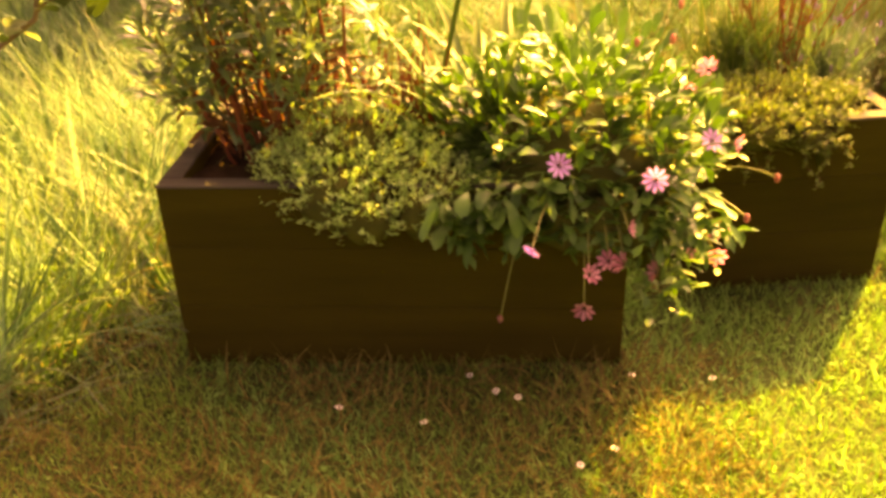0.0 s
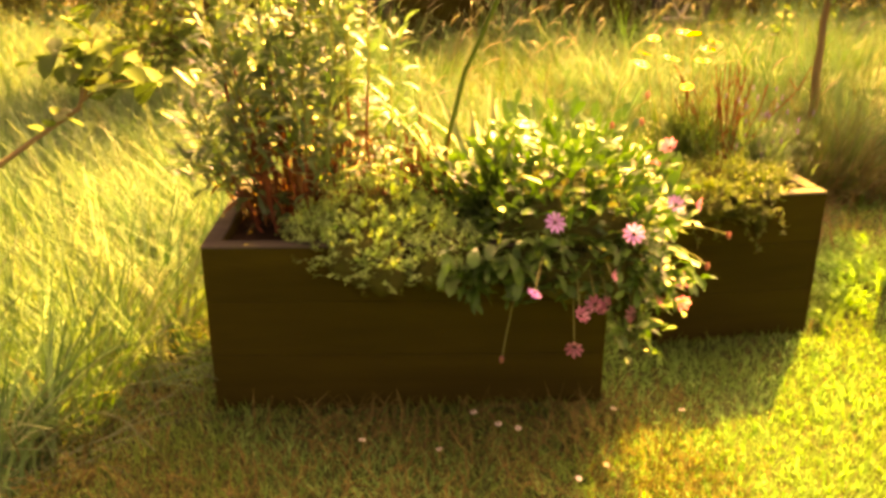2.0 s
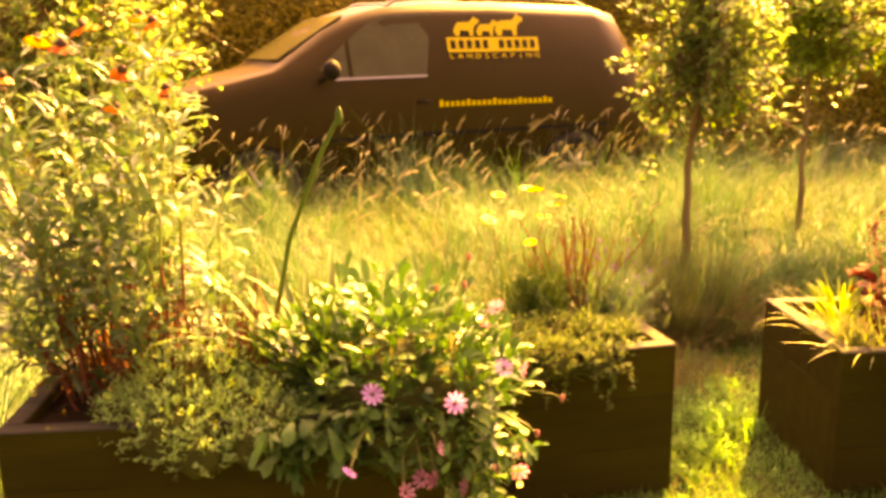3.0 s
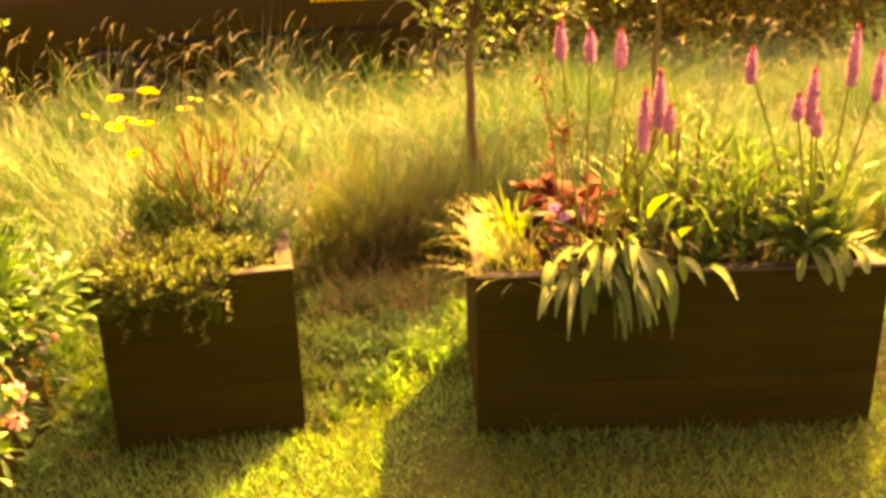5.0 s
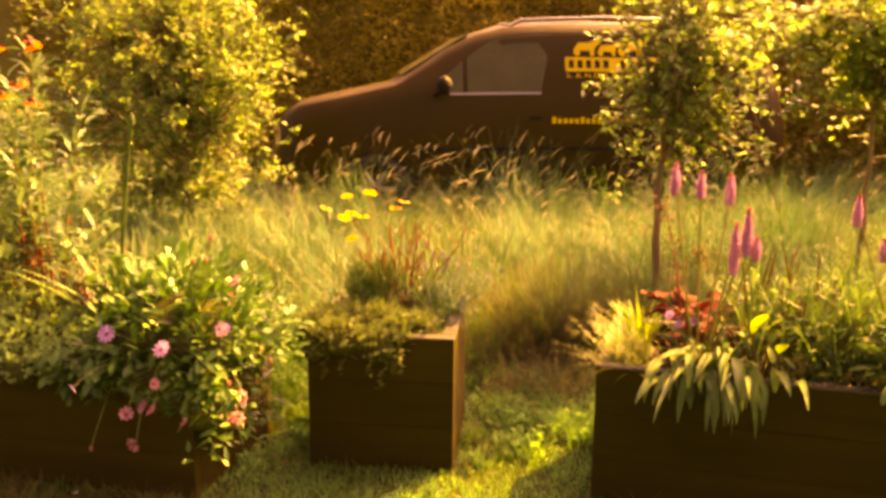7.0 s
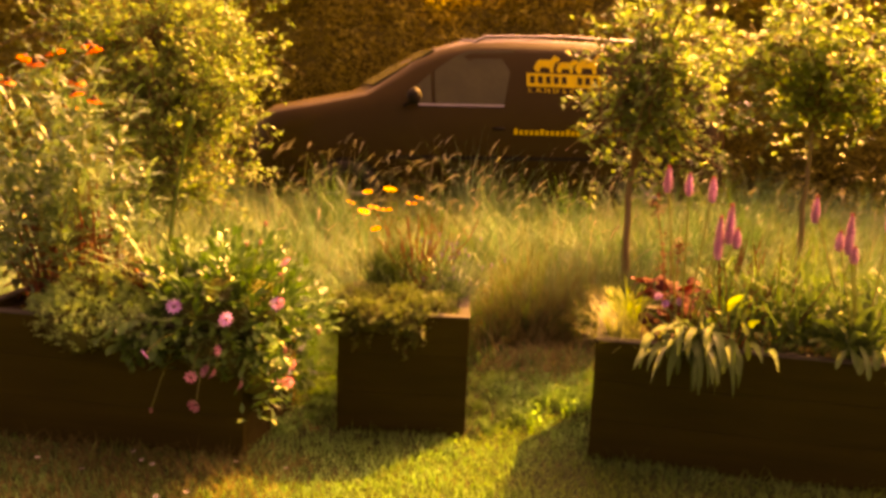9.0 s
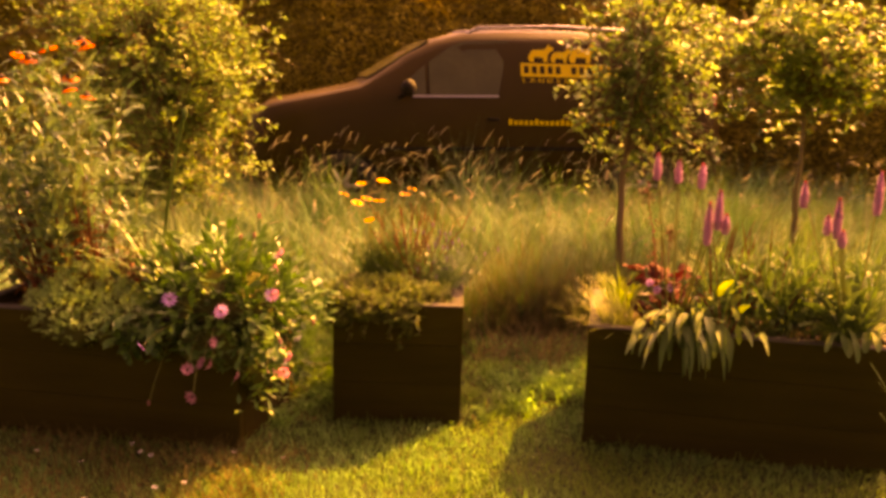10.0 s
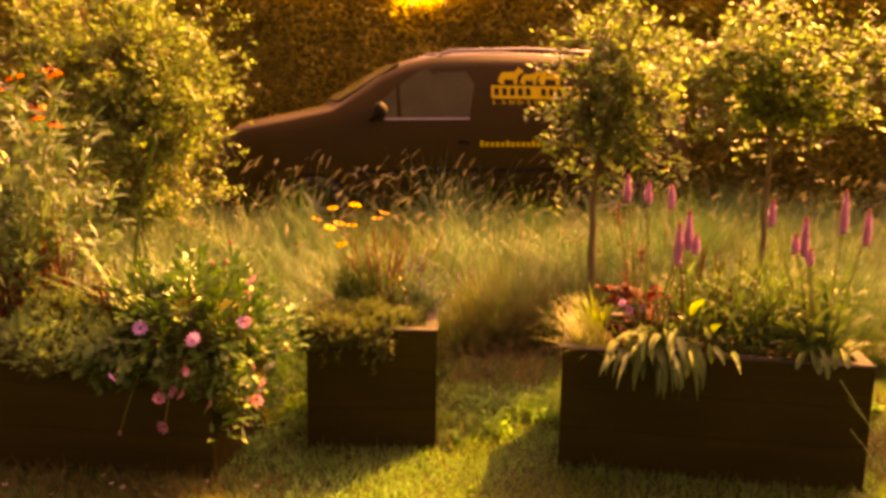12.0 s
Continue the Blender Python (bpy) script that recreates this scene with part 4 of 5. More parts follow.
# ---------------------------------------------------------------- flower makers
def daisy_head(petals, r, w, material, eye_r, cup=0.25, eye_h=0.5):
    """Petals and a raised eye, facing up."""
    az = np.arange(petals) * 2 * math.pi / petals
    base = np.column_stack((np.cos(az), np.sin(az), np.zeros(petals))) * eye_r * 0.6
    g = ribbons(Geo(), base, az, r, 1.57 - cup, 0.35, w, 4, "spoon", 0.15)
    e = blob(Geo(), (0, 0, 0.002), (eye_r, eye_r, eye_r * eye_h), 5, 9, 0.2)
    return g.mesh("flower", material), e.mesh("flower_eye", M["eye"])


def put_flower(parent, head, at, tilt, az, scale=1.0, label=""):
    f = part("flower", head[0], None, parent, label)
    f.matrix_basis = Matrix.Translation(at) @ Matrix.Rotation(az, 4, "Z") @ Matrix.Rotation(tilt, 4, "Y") @ Matrix.Scale(scale, 4)
    part("flower_eye", head[1], None, f)
    return f


# ---------------------------------------------------------------- first planter
SOIL = 0.472


def tall_orange():
    rng = np.random.default_rng(41)
    c = np.array((-2.20, -0.10, SOIL))
    top = thing("helenium_plant", c, 0, "tall bushy perennial with orange-red daisy flowers and lance leaves", "plant")
    flowers = [(-2.39, -0.15, 1.52), (-2.31, -0.20, 1.50), (-2.28, -0.12, 1.55), (-2.08, -0.15, 1.56), (-1.99, -0.41, 1.392), (-2.05, -0.2, 1.36),
               (-2.216, -0.10, 1.33), (-2.186, -0.11, 1.43), (-2.58, -0.12, 1.45), (-2.52, -0.10, 1.42), (-2.13, -0.10, 1.58)]
    tips = []
    ends = [np.array(f) - c for f in flowers]
    for _ in range(46):
        a, rr = rng.uniform(0, 6.283), math.sqrt(rng.uniform(0, 1))
        ends.append(np.array((0.36 * rr * math.cos(a) - 0.06, 0.34 * rr * math.sin(a), rng.uniform(0.48, 1.08) - 0.16 * rr)))
    # a few stems lean out low over the box's end
    ends += [np.array(e) for e in ((-0.44, 0.02, 0.16), (-0.40, -0.05, 0.22), (-0.46, 0.10, 0.34), (-0.38, 0.12, 0.42))]
    for e in ends:
        b = np.array((min(max(e[0] * 0.5 + rng.normal(0, 0.03), -0.19), 0.25), e[1] * 0.35 + rng.normal(0, 0.03), -0.02))
        pts = curve_pts(b, e, rng.uniform(-0.02, 0.03), 9, 0.006, rng)
        stem = part("stem", tube(Geo(), pts[4:], 0.0042, 0.002, 5), M["stem"], top)
        part("stem_base", tube(Geo(), pts[:5], 0.006, 0.0042, 5, False), M["red_stem"], stem, "red-brown lower stem")
        tips.append(pts)
    g, dead = Geo(), Geo()
    for pts in tips:
        k = 38
        t = rng.uniform(0.22, 1.0, k) ** 0.62
        i = np.minimum((t * 8).astype(int), 7)
        u = (t * 8 - i)[:, None]
        pos = pts[i] * (1 - u) + pts[i + 1] * u
        az = rng.uniform(0, 6.283, k)
        pos = pos + np.column_stack((np.cos(az), np.sin(az), np.zeros(k))) * rng.uniform(0, 0.04, k)[:, None]
        ribbons(g, pos, az, rng.uniform(0.045, 0.10, k), rng.uniform(0.3, 1.6, k), rng.uniform(0.1, 0.9, k), rng.uniform(0.013, 0.025, k), 3, "lance", 0.25, 0.35, rng)
        k = 5
        pos = pts[rng.integers(1, 4, k)] + rng.normal(0, 0.02, (k, 3))
        ribbons(dead, pos, rng.uniform(0, 6.283, k), rng.uniform(0.05, 0.09, k), rng.uniform(1.0, 2.6, k), rng.uniform(0.2, 1.0, k), rng.uniform(0.012, 0.022, k), 3, "lance", 0.3, 0.4, rng)
    # broad lower leaves
    k = 26
    ribbons(g, np.column_stack((rng.uniform(-0.24, 0.10, k), rng.uniform(-0.14, 0.06, k), rng.uniform(0.0, 0.12, k))), rng.uniform(0, 6.283, k), rng.uniform(0.09, 0.16, k), rng.uniform(0.1, 0.8, k), rng.uniform(0.2, 1.0, k), rng.uniform(0.03, 0.05, k), 5, "oval", 0.3, 0.3, rng)
    part("foliage", g, M["helen"], top, "narrow grey-green leaves", kind="stuff")
    part("dead_foliage", dead, M["withered"], top, "withered brown lower leaves", kind="stuff")
    head = daisy_head(11, 0.031, 0.016, M["orange"], 0.014, -0.35, 1.0)
    for f in flowers:
        put_flower(top, head, np.array(f) - c + (0, 0, 0.005), rng.uniform(-0.3, 0.5), rng.uniform(0, 6.28), rng.uniform(0.9, 1.25), "orange-red drooping petals")
    # withered red shoots in the middle
    red = Geo()
    n = 90
    ribbons(red, np.column_stack((rng.uniform(0.0, 0.44, n), rng.uniform(-0.10, 0.14, n), np.full(n, -0.01))), rng.uniform(0, 6.28, n), rng.uniform(0.15, 0.38, n), rng.uniform(0, 0.5, n), 0.3, 0.012, 4, "lance", 0.2)
    part("withered_growth", red, M["red_stem"], top, "rust-red withered shoots", kind="stuff")


def needle_mound(name, c, lobes, n, mat, label, seed, size=(0.012, 0.024)):
    """A low cushion: rounded lobes, each thickly set with short leafy sprigs."""
    rng = np.random.default_rng(seed)
    top = thing(name, (c[0], c[1], SOIL), 0, label, "plant")
    core, g, tw = Geo(), Geo(), Geo()
    area = np.array([l[3] * l[4] + l[4] * l[5] + l[3] * l[5] for l in lobes])
    for (x, y, z, rx, ry, rz), share in zip(lobes, area / area.sum()):
        # a dark lump fills each lobe, with the shade among sprigs as its colour
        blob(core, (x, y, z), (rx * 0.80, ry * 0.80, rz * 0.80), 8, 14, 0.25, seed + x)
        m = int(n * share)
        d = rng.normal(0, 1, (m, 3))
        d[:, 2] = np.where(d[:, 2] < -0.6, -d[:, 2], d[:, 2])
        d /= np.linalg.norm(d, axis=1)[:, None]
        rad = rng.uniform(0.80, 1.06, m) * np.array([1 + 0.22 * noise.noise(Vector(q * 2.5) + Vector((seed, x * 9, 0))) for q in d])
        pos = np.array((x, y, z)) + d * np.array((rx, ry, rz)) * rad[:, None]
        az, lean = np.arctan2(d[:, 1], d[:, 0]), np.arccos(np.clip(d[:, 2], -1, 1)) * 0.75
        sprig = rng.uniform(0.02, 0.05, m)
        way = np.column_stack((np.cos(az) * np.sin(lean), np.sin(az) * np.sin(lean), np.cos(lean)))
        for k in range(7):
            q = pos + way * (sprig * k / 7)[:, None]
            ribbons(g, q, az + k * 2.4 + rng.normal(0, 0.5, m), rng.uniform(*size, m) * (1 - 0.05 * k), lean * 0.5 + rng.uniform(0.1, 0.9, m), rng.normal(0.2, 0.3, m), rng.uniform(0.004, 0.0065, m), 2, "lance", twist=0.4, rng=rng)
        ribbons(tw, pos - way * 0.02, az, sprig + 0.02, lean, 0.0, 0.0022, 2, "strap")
    part("shade_core", core, M["cushion"], top, "solid core coloured dark for the shade among the sprigs", kind="stuff")
    part("foliage", g, mat, top, kind="stuff")
    part("twig_growth", tw, M["twig"], top, kind="stuff")
    return top


def strappy(name, c, n, length, width, mat, label, seed, lean=(0.1, 0.9), curl=(0.3, 1.4), spread=0.06, shape="strap", seg=6, fold=0.3):
    rng = np.random.default_rng(seed)
    top = thing(name, (c[0], c[1], SOIL), 0, label, "plant")
    for _ in range(n):
        g = Geo()
        ribbons(g, [(rng.normal(0, spread), rng.normal(0, spread), -0.015)], rng.uniform(0, 6.283), rng.uniform(*length), rng.uniform(*lean), rng.uniform(*curl), rng.uniform(*width), seg, shape, fold)
        part("leaf", g, mat, top)
    return top


def daisy_bush():
    rng = np.random.default_rng(43)
    c = np.array((-1.45, -0.22, SOIL))
    top = thing("african_daisy_plant", c, 0, "spreading African daisy bush with pink flowers spilling over the planter", "plant")
    g, stems = Geo(), Geo()
    n = 2000
    u = rng.uniform(0, 1, n)
    az, el = rng.uniform(0, 6.283, n), np.arccos(1 - u * 1.25)
    rad = rng.uniform(0.50, 1.08, n) ** 0.6 * (1 + 0.16 * np.sin(az * 5 + el * 4))
    pos = np.column_stack((np.cos(az) * np.sin(el) * 0.34, np.sin(az) * np.sin(el) * 0.31, 0.04 + np.cos(el) * 0.29)) * rad[:, None]
    low = pos[:, 2] < 0
    # what hangs below the edge hangs in front of it or beside it
    front = low & (pos[:, 1] < 0.05)
    pos[front, 1] = np.minimum(pos[front, 1], -0.25) - rng.uniform(0, 0.05, front.sum())
    pos = pos[~(low & ~front & (pos[:, 0] < 0.22))]
    n = len(pos)
    az = np.arctan2(pos[:, 1], pos[:, 0]) + rng.normal(0, 1.0, n)
    ribbons(g, pos, az, rng.uniform(0.036, 0.088, n), rng.uniform(0.1, 1.4, n) + 0.6 * (pos[:, 2] < 0.12), rng.uniform(0.0, 0.9, n), rng.uniform(0.014, 0.028, n), 4, "spoon", 0.3, 0.4, rng)
    # hanging shoots at the front
    k = 230
    q = np.column_stack((rng.uniform(-0.33, 0.34, k), rng.uniform(-0.32, -0.255, k), rng.uniform(-0.08, 0.10, k)))
    q[:, 2] -= 0.04 * np.clip((q[:, 0]) / 0.3, 0, 1)
    ribbons(g, q, rng.normal(-1.57, 1.2, k), rng.uniform(0.04, 0.07, k), rng.uniform(0.8, 2.4, k), rng.uniform(0, 0.6, k), rng.uniform(0.011, 0.020, k), 4, "spoon", 0.25, 0.4, rng)
    k = 380
    q = np.column_stack((rng.uniform(0.15, 0.29, k), rng.uniform(-0.30, 0.16, k), rng.uniform(-0.27, 0.12, k)))
    q[:, 0] = np.where(q[:, 2] < 0, np.maximum(q[:, 0], 0.165), q[:, 0])
    ribbons(g, q, rng.normal(0, 1.2, k), rng.uniform(0.04, 0.07, k), rng.uniform(0.8, 2.4, k), rng.uniform(0, 0.6, k), rng.uniform(0.011, 0.020, k), 4, "spoon", 0.25, 0.4, rng)
    # a few broad leaves hang lowest, next to the cushion plant
    k = 14
    q = np.column_stack((rng.uniform(-0.36, -0.12, k), rng.uniform(-0.36, -0.27, k), rng.uniform(-0.06, 0.10, k)))
    ribbons(g, q, rng.normal(-2.0, 0.6, k), rng.uniform(0.06, 0.11, k), rng.uniform(1.2, 1.9, k), rng.uniform(0.6, 1.2, k), rng.uniform(0.024, 0.036, k), 6, "spoon", 0.25, 0.4, rng)
    # dark lumps colour in the bush's inner shade
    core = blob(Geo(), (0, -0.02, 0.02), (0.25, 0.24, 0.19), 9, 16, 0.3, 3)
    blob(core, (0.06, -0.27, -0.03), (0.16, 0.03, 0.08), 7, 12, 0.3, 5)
    # this one is added to darken the planter's end board like shade
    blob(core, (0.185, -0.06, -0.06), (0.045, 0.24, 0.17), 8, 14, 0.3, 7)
    part("shade_core", core, M["cushion"], top, "solid core coloured dark for the shade between the leaves")
    part("foliage", g, M["daisybush"], top, "glossy green spoon-shaped leaves", kind="stuff")
    pink = daisy_head(10, 0.034, 0.011, M["pink"], 0.006, 0.35)
    rose = daisy_head(8, 0.025, 0.009, M["rose"], 0.005, 0.75)
    bud = blob(Geo(), (0, 0, 0), (0.007, 0.007, 0.012), 5, 8).mesh("flower_bud", M["bud"])
    big = [(-1.502, -0.59, 0.650), (-1.295, -0.595, 0.622), (-1.555, -0.70, 0.50), (-1.16, -0.455, 0.658)]
    small = [(-1.426, -0.62, 0.395), (-1.43, -0.575, 0.278), (-1.343, -0.587, 0.498), (-1.113, -0.42, 0.42), (-1.117, -0.447, 0.363), (-1.177, -0.44, 0.35), (-1.345, -0.585, 0.405), (-1.38, -0.58, 0.41), (-1.261, -0.53, 0.355), (-1.126, -0.53, 0.685), (-1.163, -0.343, 0.787), (-1.194, -0.32, 0.725)]
    buds = [(-1.0, -0.442, 0.563), (-1.084, -0.56, 0.518), (-1.256, -0.38, 0.869), (-1.243, -0.364, 0.941), (-1.33, -0.34, 0.85), (-1.63, -0.548, 0.22)]
    for f in big + small + buds:
        e = np.array(f) - c
        s = np.array((e[0] * 0.6, max(e[1] * 0.6, -0.26), max(e[2] * 0.5, 0.04)))
        part("flower_stalk", tube(Geo(), curve_pts(s, e, 0.03 if e[2] < 0.1 else 0.015, 7), 0.0022, 0.0018, 5), M["stem"], top)
    for f, tilt, turn, size in zip(big, (1.0, 0.95, 2.1, 0.8), (-1.2, -1.7, -2.2, -1.3), (0.85, 0.85, 0.62, 0.8)):
        put_flower(top, pink, np.array(f) - c, tilt, turn, size, "pale pink daisy flower")
    for f in small:
        put_flower(top, rose, np.array(f) - c, rng.uniform(0.7, 1.7), -1.57 + rng.normal(0, 0.8), rng.uniform(0.9, 1.25), "rose-pink daisy flower")
    for f in buds:
        b = part("flower_bud", bud, None, top)
        b.matrix_basis = Matrix.Translation(np.array(f) - c)


tall_orange()
needle_mound("thyme_cushion", (-2.02, -0.33), [(0.0, 0.03, 0.04, 0.20, 0.15, 0.15), (-0.14, 0.0, 0.02, 0.12, 0.12, 0.09), (0.14, 0.0, 0.02, 0.12, 0.13, 0.10), (0.0, -0.11, 0.01, 0.15, 0.09, 0.10),
                                              (0.06, -0.17, -0.02, 0.08, 0.05, 0.07), (0.25, -0.07, 0.01, 0.09, 0.10, 0.08), (0.19, -0.15, -0.01, 0.06, 0.05, 0.07)], 1500, M["thyme"], "feathery pale green cushion plant spilling over the edge", 42)
strappy("strap_leaved_plant", (-1.72, -0.17), 48, (0.32, 0.56), (0.018, 0.034), M["lily"], "clump of arching green strap leaves", 44, lean=(0.05, 0.6), curl=(0.3, 1.5))
daisy_bush()


def bud_stalk():
    c = (-1.83, -0.10, SOIL)
    top = thing("lily_stalk", c, 0, "single tall green flower stalk with a closed pale bud", "plant")
    pts = np.array([(0, 0, -0.02), (0.02, 0.01, 0.2), (0.085, -0.03, 0.48), (0.185, -0.12, 0.72), (0.25, -0.18, 0.84)])
    part("stalk", tube(Geo(), pts, 0.0085, 0.006, 8), M["lily"], top)
    part("bud", blob(Geo(), pts[-1], (0.011, 0.011, 0.026), 6, 9, 0.1), M["primrose"], top, "closed pale yellow bud")


bud_stalk()

# ---------------------------------------------------------------- square planter
mat = needle_mound("creeping_thyme", (-0.88, 0.17), [(0.0, 0.0, 0.02, 0.20, 0.14, 0.10), (-0.15, -0.04, 0.03, 0.12, 0.11, 0.08), (0.12, -0.02, 0.02, 0.11, 0.11, 0.08), (-0.20, -0.12, 0.03, 0.07, 0.06, 0.05),
                                              (-0.07, -0.15, 0.02, 0.12, 0.07, 0.065), (0.07, -0.13, 0.01, 0.09, 0.06, 0.06), (0.13, -0.13, -0.04, 0.025, 0.025, 0.07), (-0.16, -0.19, -0.01, 0.06, 0.04, 0.05), (0.20, 0.03, 0.04, 0.06, 0.08, 0.06)], 1900, M["mat_green"], "creeping green mat plant spilling over the planter edge", 51)
def mat_strands():
    """Thin trailing shoots of the mat that hang down the front boards."""
    rng = np.random.default_rng(57)
    for dx, drop in ((-0.20, 0.10), (-0.12, 0.14), (-0.03, 0.09), (0.05, 0.12), (0.12, 0.18), (0.17, 0.08)):
        top = mat
        pts = curve_pts((dx, -0.16, 0.02), (dx + rng.normal(0, 0.02), -0.225 + 0.19 * dx, -drop * 0.7), 0.0, 8, 0.006, rng)
        strand = part("trailing_shoot", tube(Geo(), pts, 0.0014, 0.0008, 4), M["twig"], top)
        k = 46
        t = rng.uniform(0, 0.999, k) * 7
        i = t.astype(int)
        pos = pts[i] + (pts[i + 1] - pts[i]) * (t - i)[:, None] + rng.normal(0, 0.004, (k, 3)) - (0, 0.004, 0)
        part("leafing", ribbons(Geo(), pos, rng.uniform(0, 6.28, k), 0.014, rng.uniform(0.4, 2.0, k), 0.3, 0.007, 2, "oval", twist=0.4, rng=rng), M["mat_green"], strand, kind="stuff")


mat_strands()


def yellow_daisies():
    rng = np.random.default_rng(53)
    c = np.array((-0.95, 0.36, SOIL))
    top = thing("coreopsis_plant", c, 0, "coreopsis with bright yellow flowers on thin stalks", "plant")
    head = daisy_head(12, 0.023, 0.012, M["yellow"], 0.006, 0.25, 0.9)
    for f in ((-1.082, 0.42, 0.977), (-0.956, 0.37, 0.999), (-0.852, 0.47, 0.958), (-0.877, 0.44, 0.935), (-1.126, 0.31, 0.94), (-1.11, 0.46, 0.88), (-0.945, 0.25, 0.928), (-0.99, 0.25, 0.84), (-0.98, 0.41, 1.0), (-1.03, 0.34, 0.92)):
        e = np.array(f) - c
        part("flower_stalk", tube(Geo(), curve_pts((e[0] * 0.3, e[1] * 0.3, 0), e, 0, 6, 0.004, rng), 0.002, 0.0015, 4), M["stem"], top)
        put_flower(top, head, e, rng.uniform(0.0, 0.4), -1.57 + rng.normal(0, 0.9), rng.uniform(0.95, 1.2))
    g = Geo()
    n = 1300
    ribbons(g, np.column_stack((rng.normal(0.0, 0.07, n), rng.normal(0, 0.055, n), rng.uniform(0, 0.20, n))), rng.uniform(0, 6.28, n), rng.uniform(0.05, 0.16, n), rng.uniform(0, 0.9, n), rng.uniform(0, 0.8, n), rng.uniform(0.003, 0.006, n), 4, "lance", twist=0.6, rng=rng)
    part("foliage", g, M["lily"], top, "fine thread-like leaves", kind="stuff")


def red_shoots():
    rng = np.random.default_rng(54)
    top = thing("red_stemmed_plant", (-0.80, 0.36, SOIL), 0, "upright bare red stems of a young perennial", "plant")
    for _ in range(22):
        a, l = rng.uniform(0, 6.28), rng.uniform(0.04, 0.26)
        e = (l * math.cos(a) + 0.02, l * 0.5 * math.sin(a), rng.uniform(0.22, 0.44))
        pts = curve_pts((rng.normal(0, 0.012), rng.normal(0, 0.012), -0.01), e, 0, 6, 0.008, rng)
        stem = part("stem", tube(Geo(), pts, 0.0042, 0.0022, 5), M["red_stem"], top)
        for k in (3, 4):
            tip = pts[k] + (rng.normal(0, 0.03), rng.normal(0, 0.03), rng.uniform(0.03, 0.08))
            part("side_shoot", tube(Geo(), [pts[k], (pts[k] + tip) / 2 + (0, 0, -0.006), tip], 0.0022, 0.0014, 4), M["red_stem"], stem)


def lavender():
    rng = np.random.default_rng(55)
    top = thing("lavender_plant", (-0.68, 0.40, SOIL), 0, "small lavender with thin grey-green stalks and purple tips", "plant")
    g, tips = Geo(), Geo()
    n = 230
    az, L, lean = rng.uniform(0, 6.28, n), rng.uniform(0.14, 0.36, n), rng.uniform(0, 0.85, n)
    base = np.column_stack((rng.normal(0, 0.03, n), rng.normal(0, 0.03, n), np.zeros(n)))
    ribbons(g, base, az, L, lean, 0.15, 0.004, 4, "strap", twist=0.8, rng=rng)
    n2 = 1500
    ribbons(g, np.column_stack((rng.normal(0, 0.08, n2), rng.normal(0, 0.06, n2), rng.uniform(0, 0.20, n2))), rng.uniform(0, 6.28, n2), 0.035, rng.uniform(0.1, 1.1, n2), 0.2, 0.004, 2, "lance")
    ends = base + np.column_stack((np.cos(az) * np.sin(lean + 0.07), np.sin(az) * np.sin(lean + 0.07), np.cos(lean + 0.07))) * L[:, None]
    for i in range(0, 45):
        blob(tips, ends[i], (0.0035, 0.0035, 0.012), 4, 6, 0.3, i)
    part("foliage", g, M["helen"], top, kind="stuff")
    part("bloom", tips, M["lavender"], top, kind="stuff")


yellow_daisies()
red_shoots()
lavender()


# ---------------------------------------------------------------- third planter
def drooping_clump(c, n, seed, label, reach=(0.20, 0.36), toward=-1.57, hang=0.75, up=(0.16, 0.30), wide=0.065):
    """Long soft leaves that rise and hang down over the planter's edge, with some upright behind."""
    rng = np.random.default_rng(seed)
    top = thing("primrose_clump", (c[0], c[1], SOIL), 0, label, "plant")
    for i in range(n):
        g = Geo()
        if rng.uniform() < hang:
            a = toward + rng.normal(0, 0.32)
            base = (rng.normal(0, wide), rng.normal(-0.045, 0.025), rng.uniform(0.02, 0.12))
            ribbons(g, [base], a, rng.uniform(*reach) * (1.0 if rng.uniform() < 0.35 else 0.72), rng.uniform(0.85, 1.5), rng.uniform(1.1, 2.0), rng.uniform(0.020, 0.037), 10, "lance", 0.5, 0.4, rng)
        else:
            a = rng.uniform(0, 6.283)
            ribbons(g, [(rng.normal(0, 0.04), rng.normal(0.02, 0.03), 0.0)], a, rng.uniform(*up), rng.uniform(0.05, 0.6), rng.uniform(0.2, 1.8), rng.uniform(0.016, 0.032), 8, "tongue", 0.35, 0.3, rng)
        part("leaf", g, M["primrose"], top)
    return top


def end_clump():
    """A fan of broad tongue leaves, the lowest hanging over the front board."""
    rng = np.random.default_rng(66)
    top = thing("primrose_clump", (0.99, 0.09, SOIL), 0, "clump of broad dull green leaves at the planter end", "plant")
    for i in range(64):
        a = rng.uniform(0, 6.283)
        out = abs(math.cos(a))
        r = ribbons(Geo(), [(rng.normal(0, 0.035), rng.normal(0, 0.03), rng.uniform(0.0, 0.05))], a, rng.uniform(0.15, 0.27), rng.uniform(0.05, 0.5 + 0.4 * out), rng.uniform(0.2, 1.2), rng.uniform(0.024, 0.042), 8, "tongue", 0.35, 0.3, rng)
        part("leaf", r, M["primrose"], top)
    for x, z, long in ((-0.06, 0.09, 0.09), (-0.045, 0.08, 0.11), (-0.03, 0.10, 0.15), (-0.02, 0.06, 0.09), (0.04, 0.09, 0.09), (0.06, 0.10, 0.11)):
        r = ribbons(Geo(), [(x, -0.06, z)], -1.57 + x * 3 + rng.normal(0, 0.2), long + 0.05, 1.25, rng.uniform(1.2, 1.7), rng.uniform(0.024, 0.034), 9, "tongue", 0.4, 0.3, rng)
        part("leaf", r, M["primrose"], top)


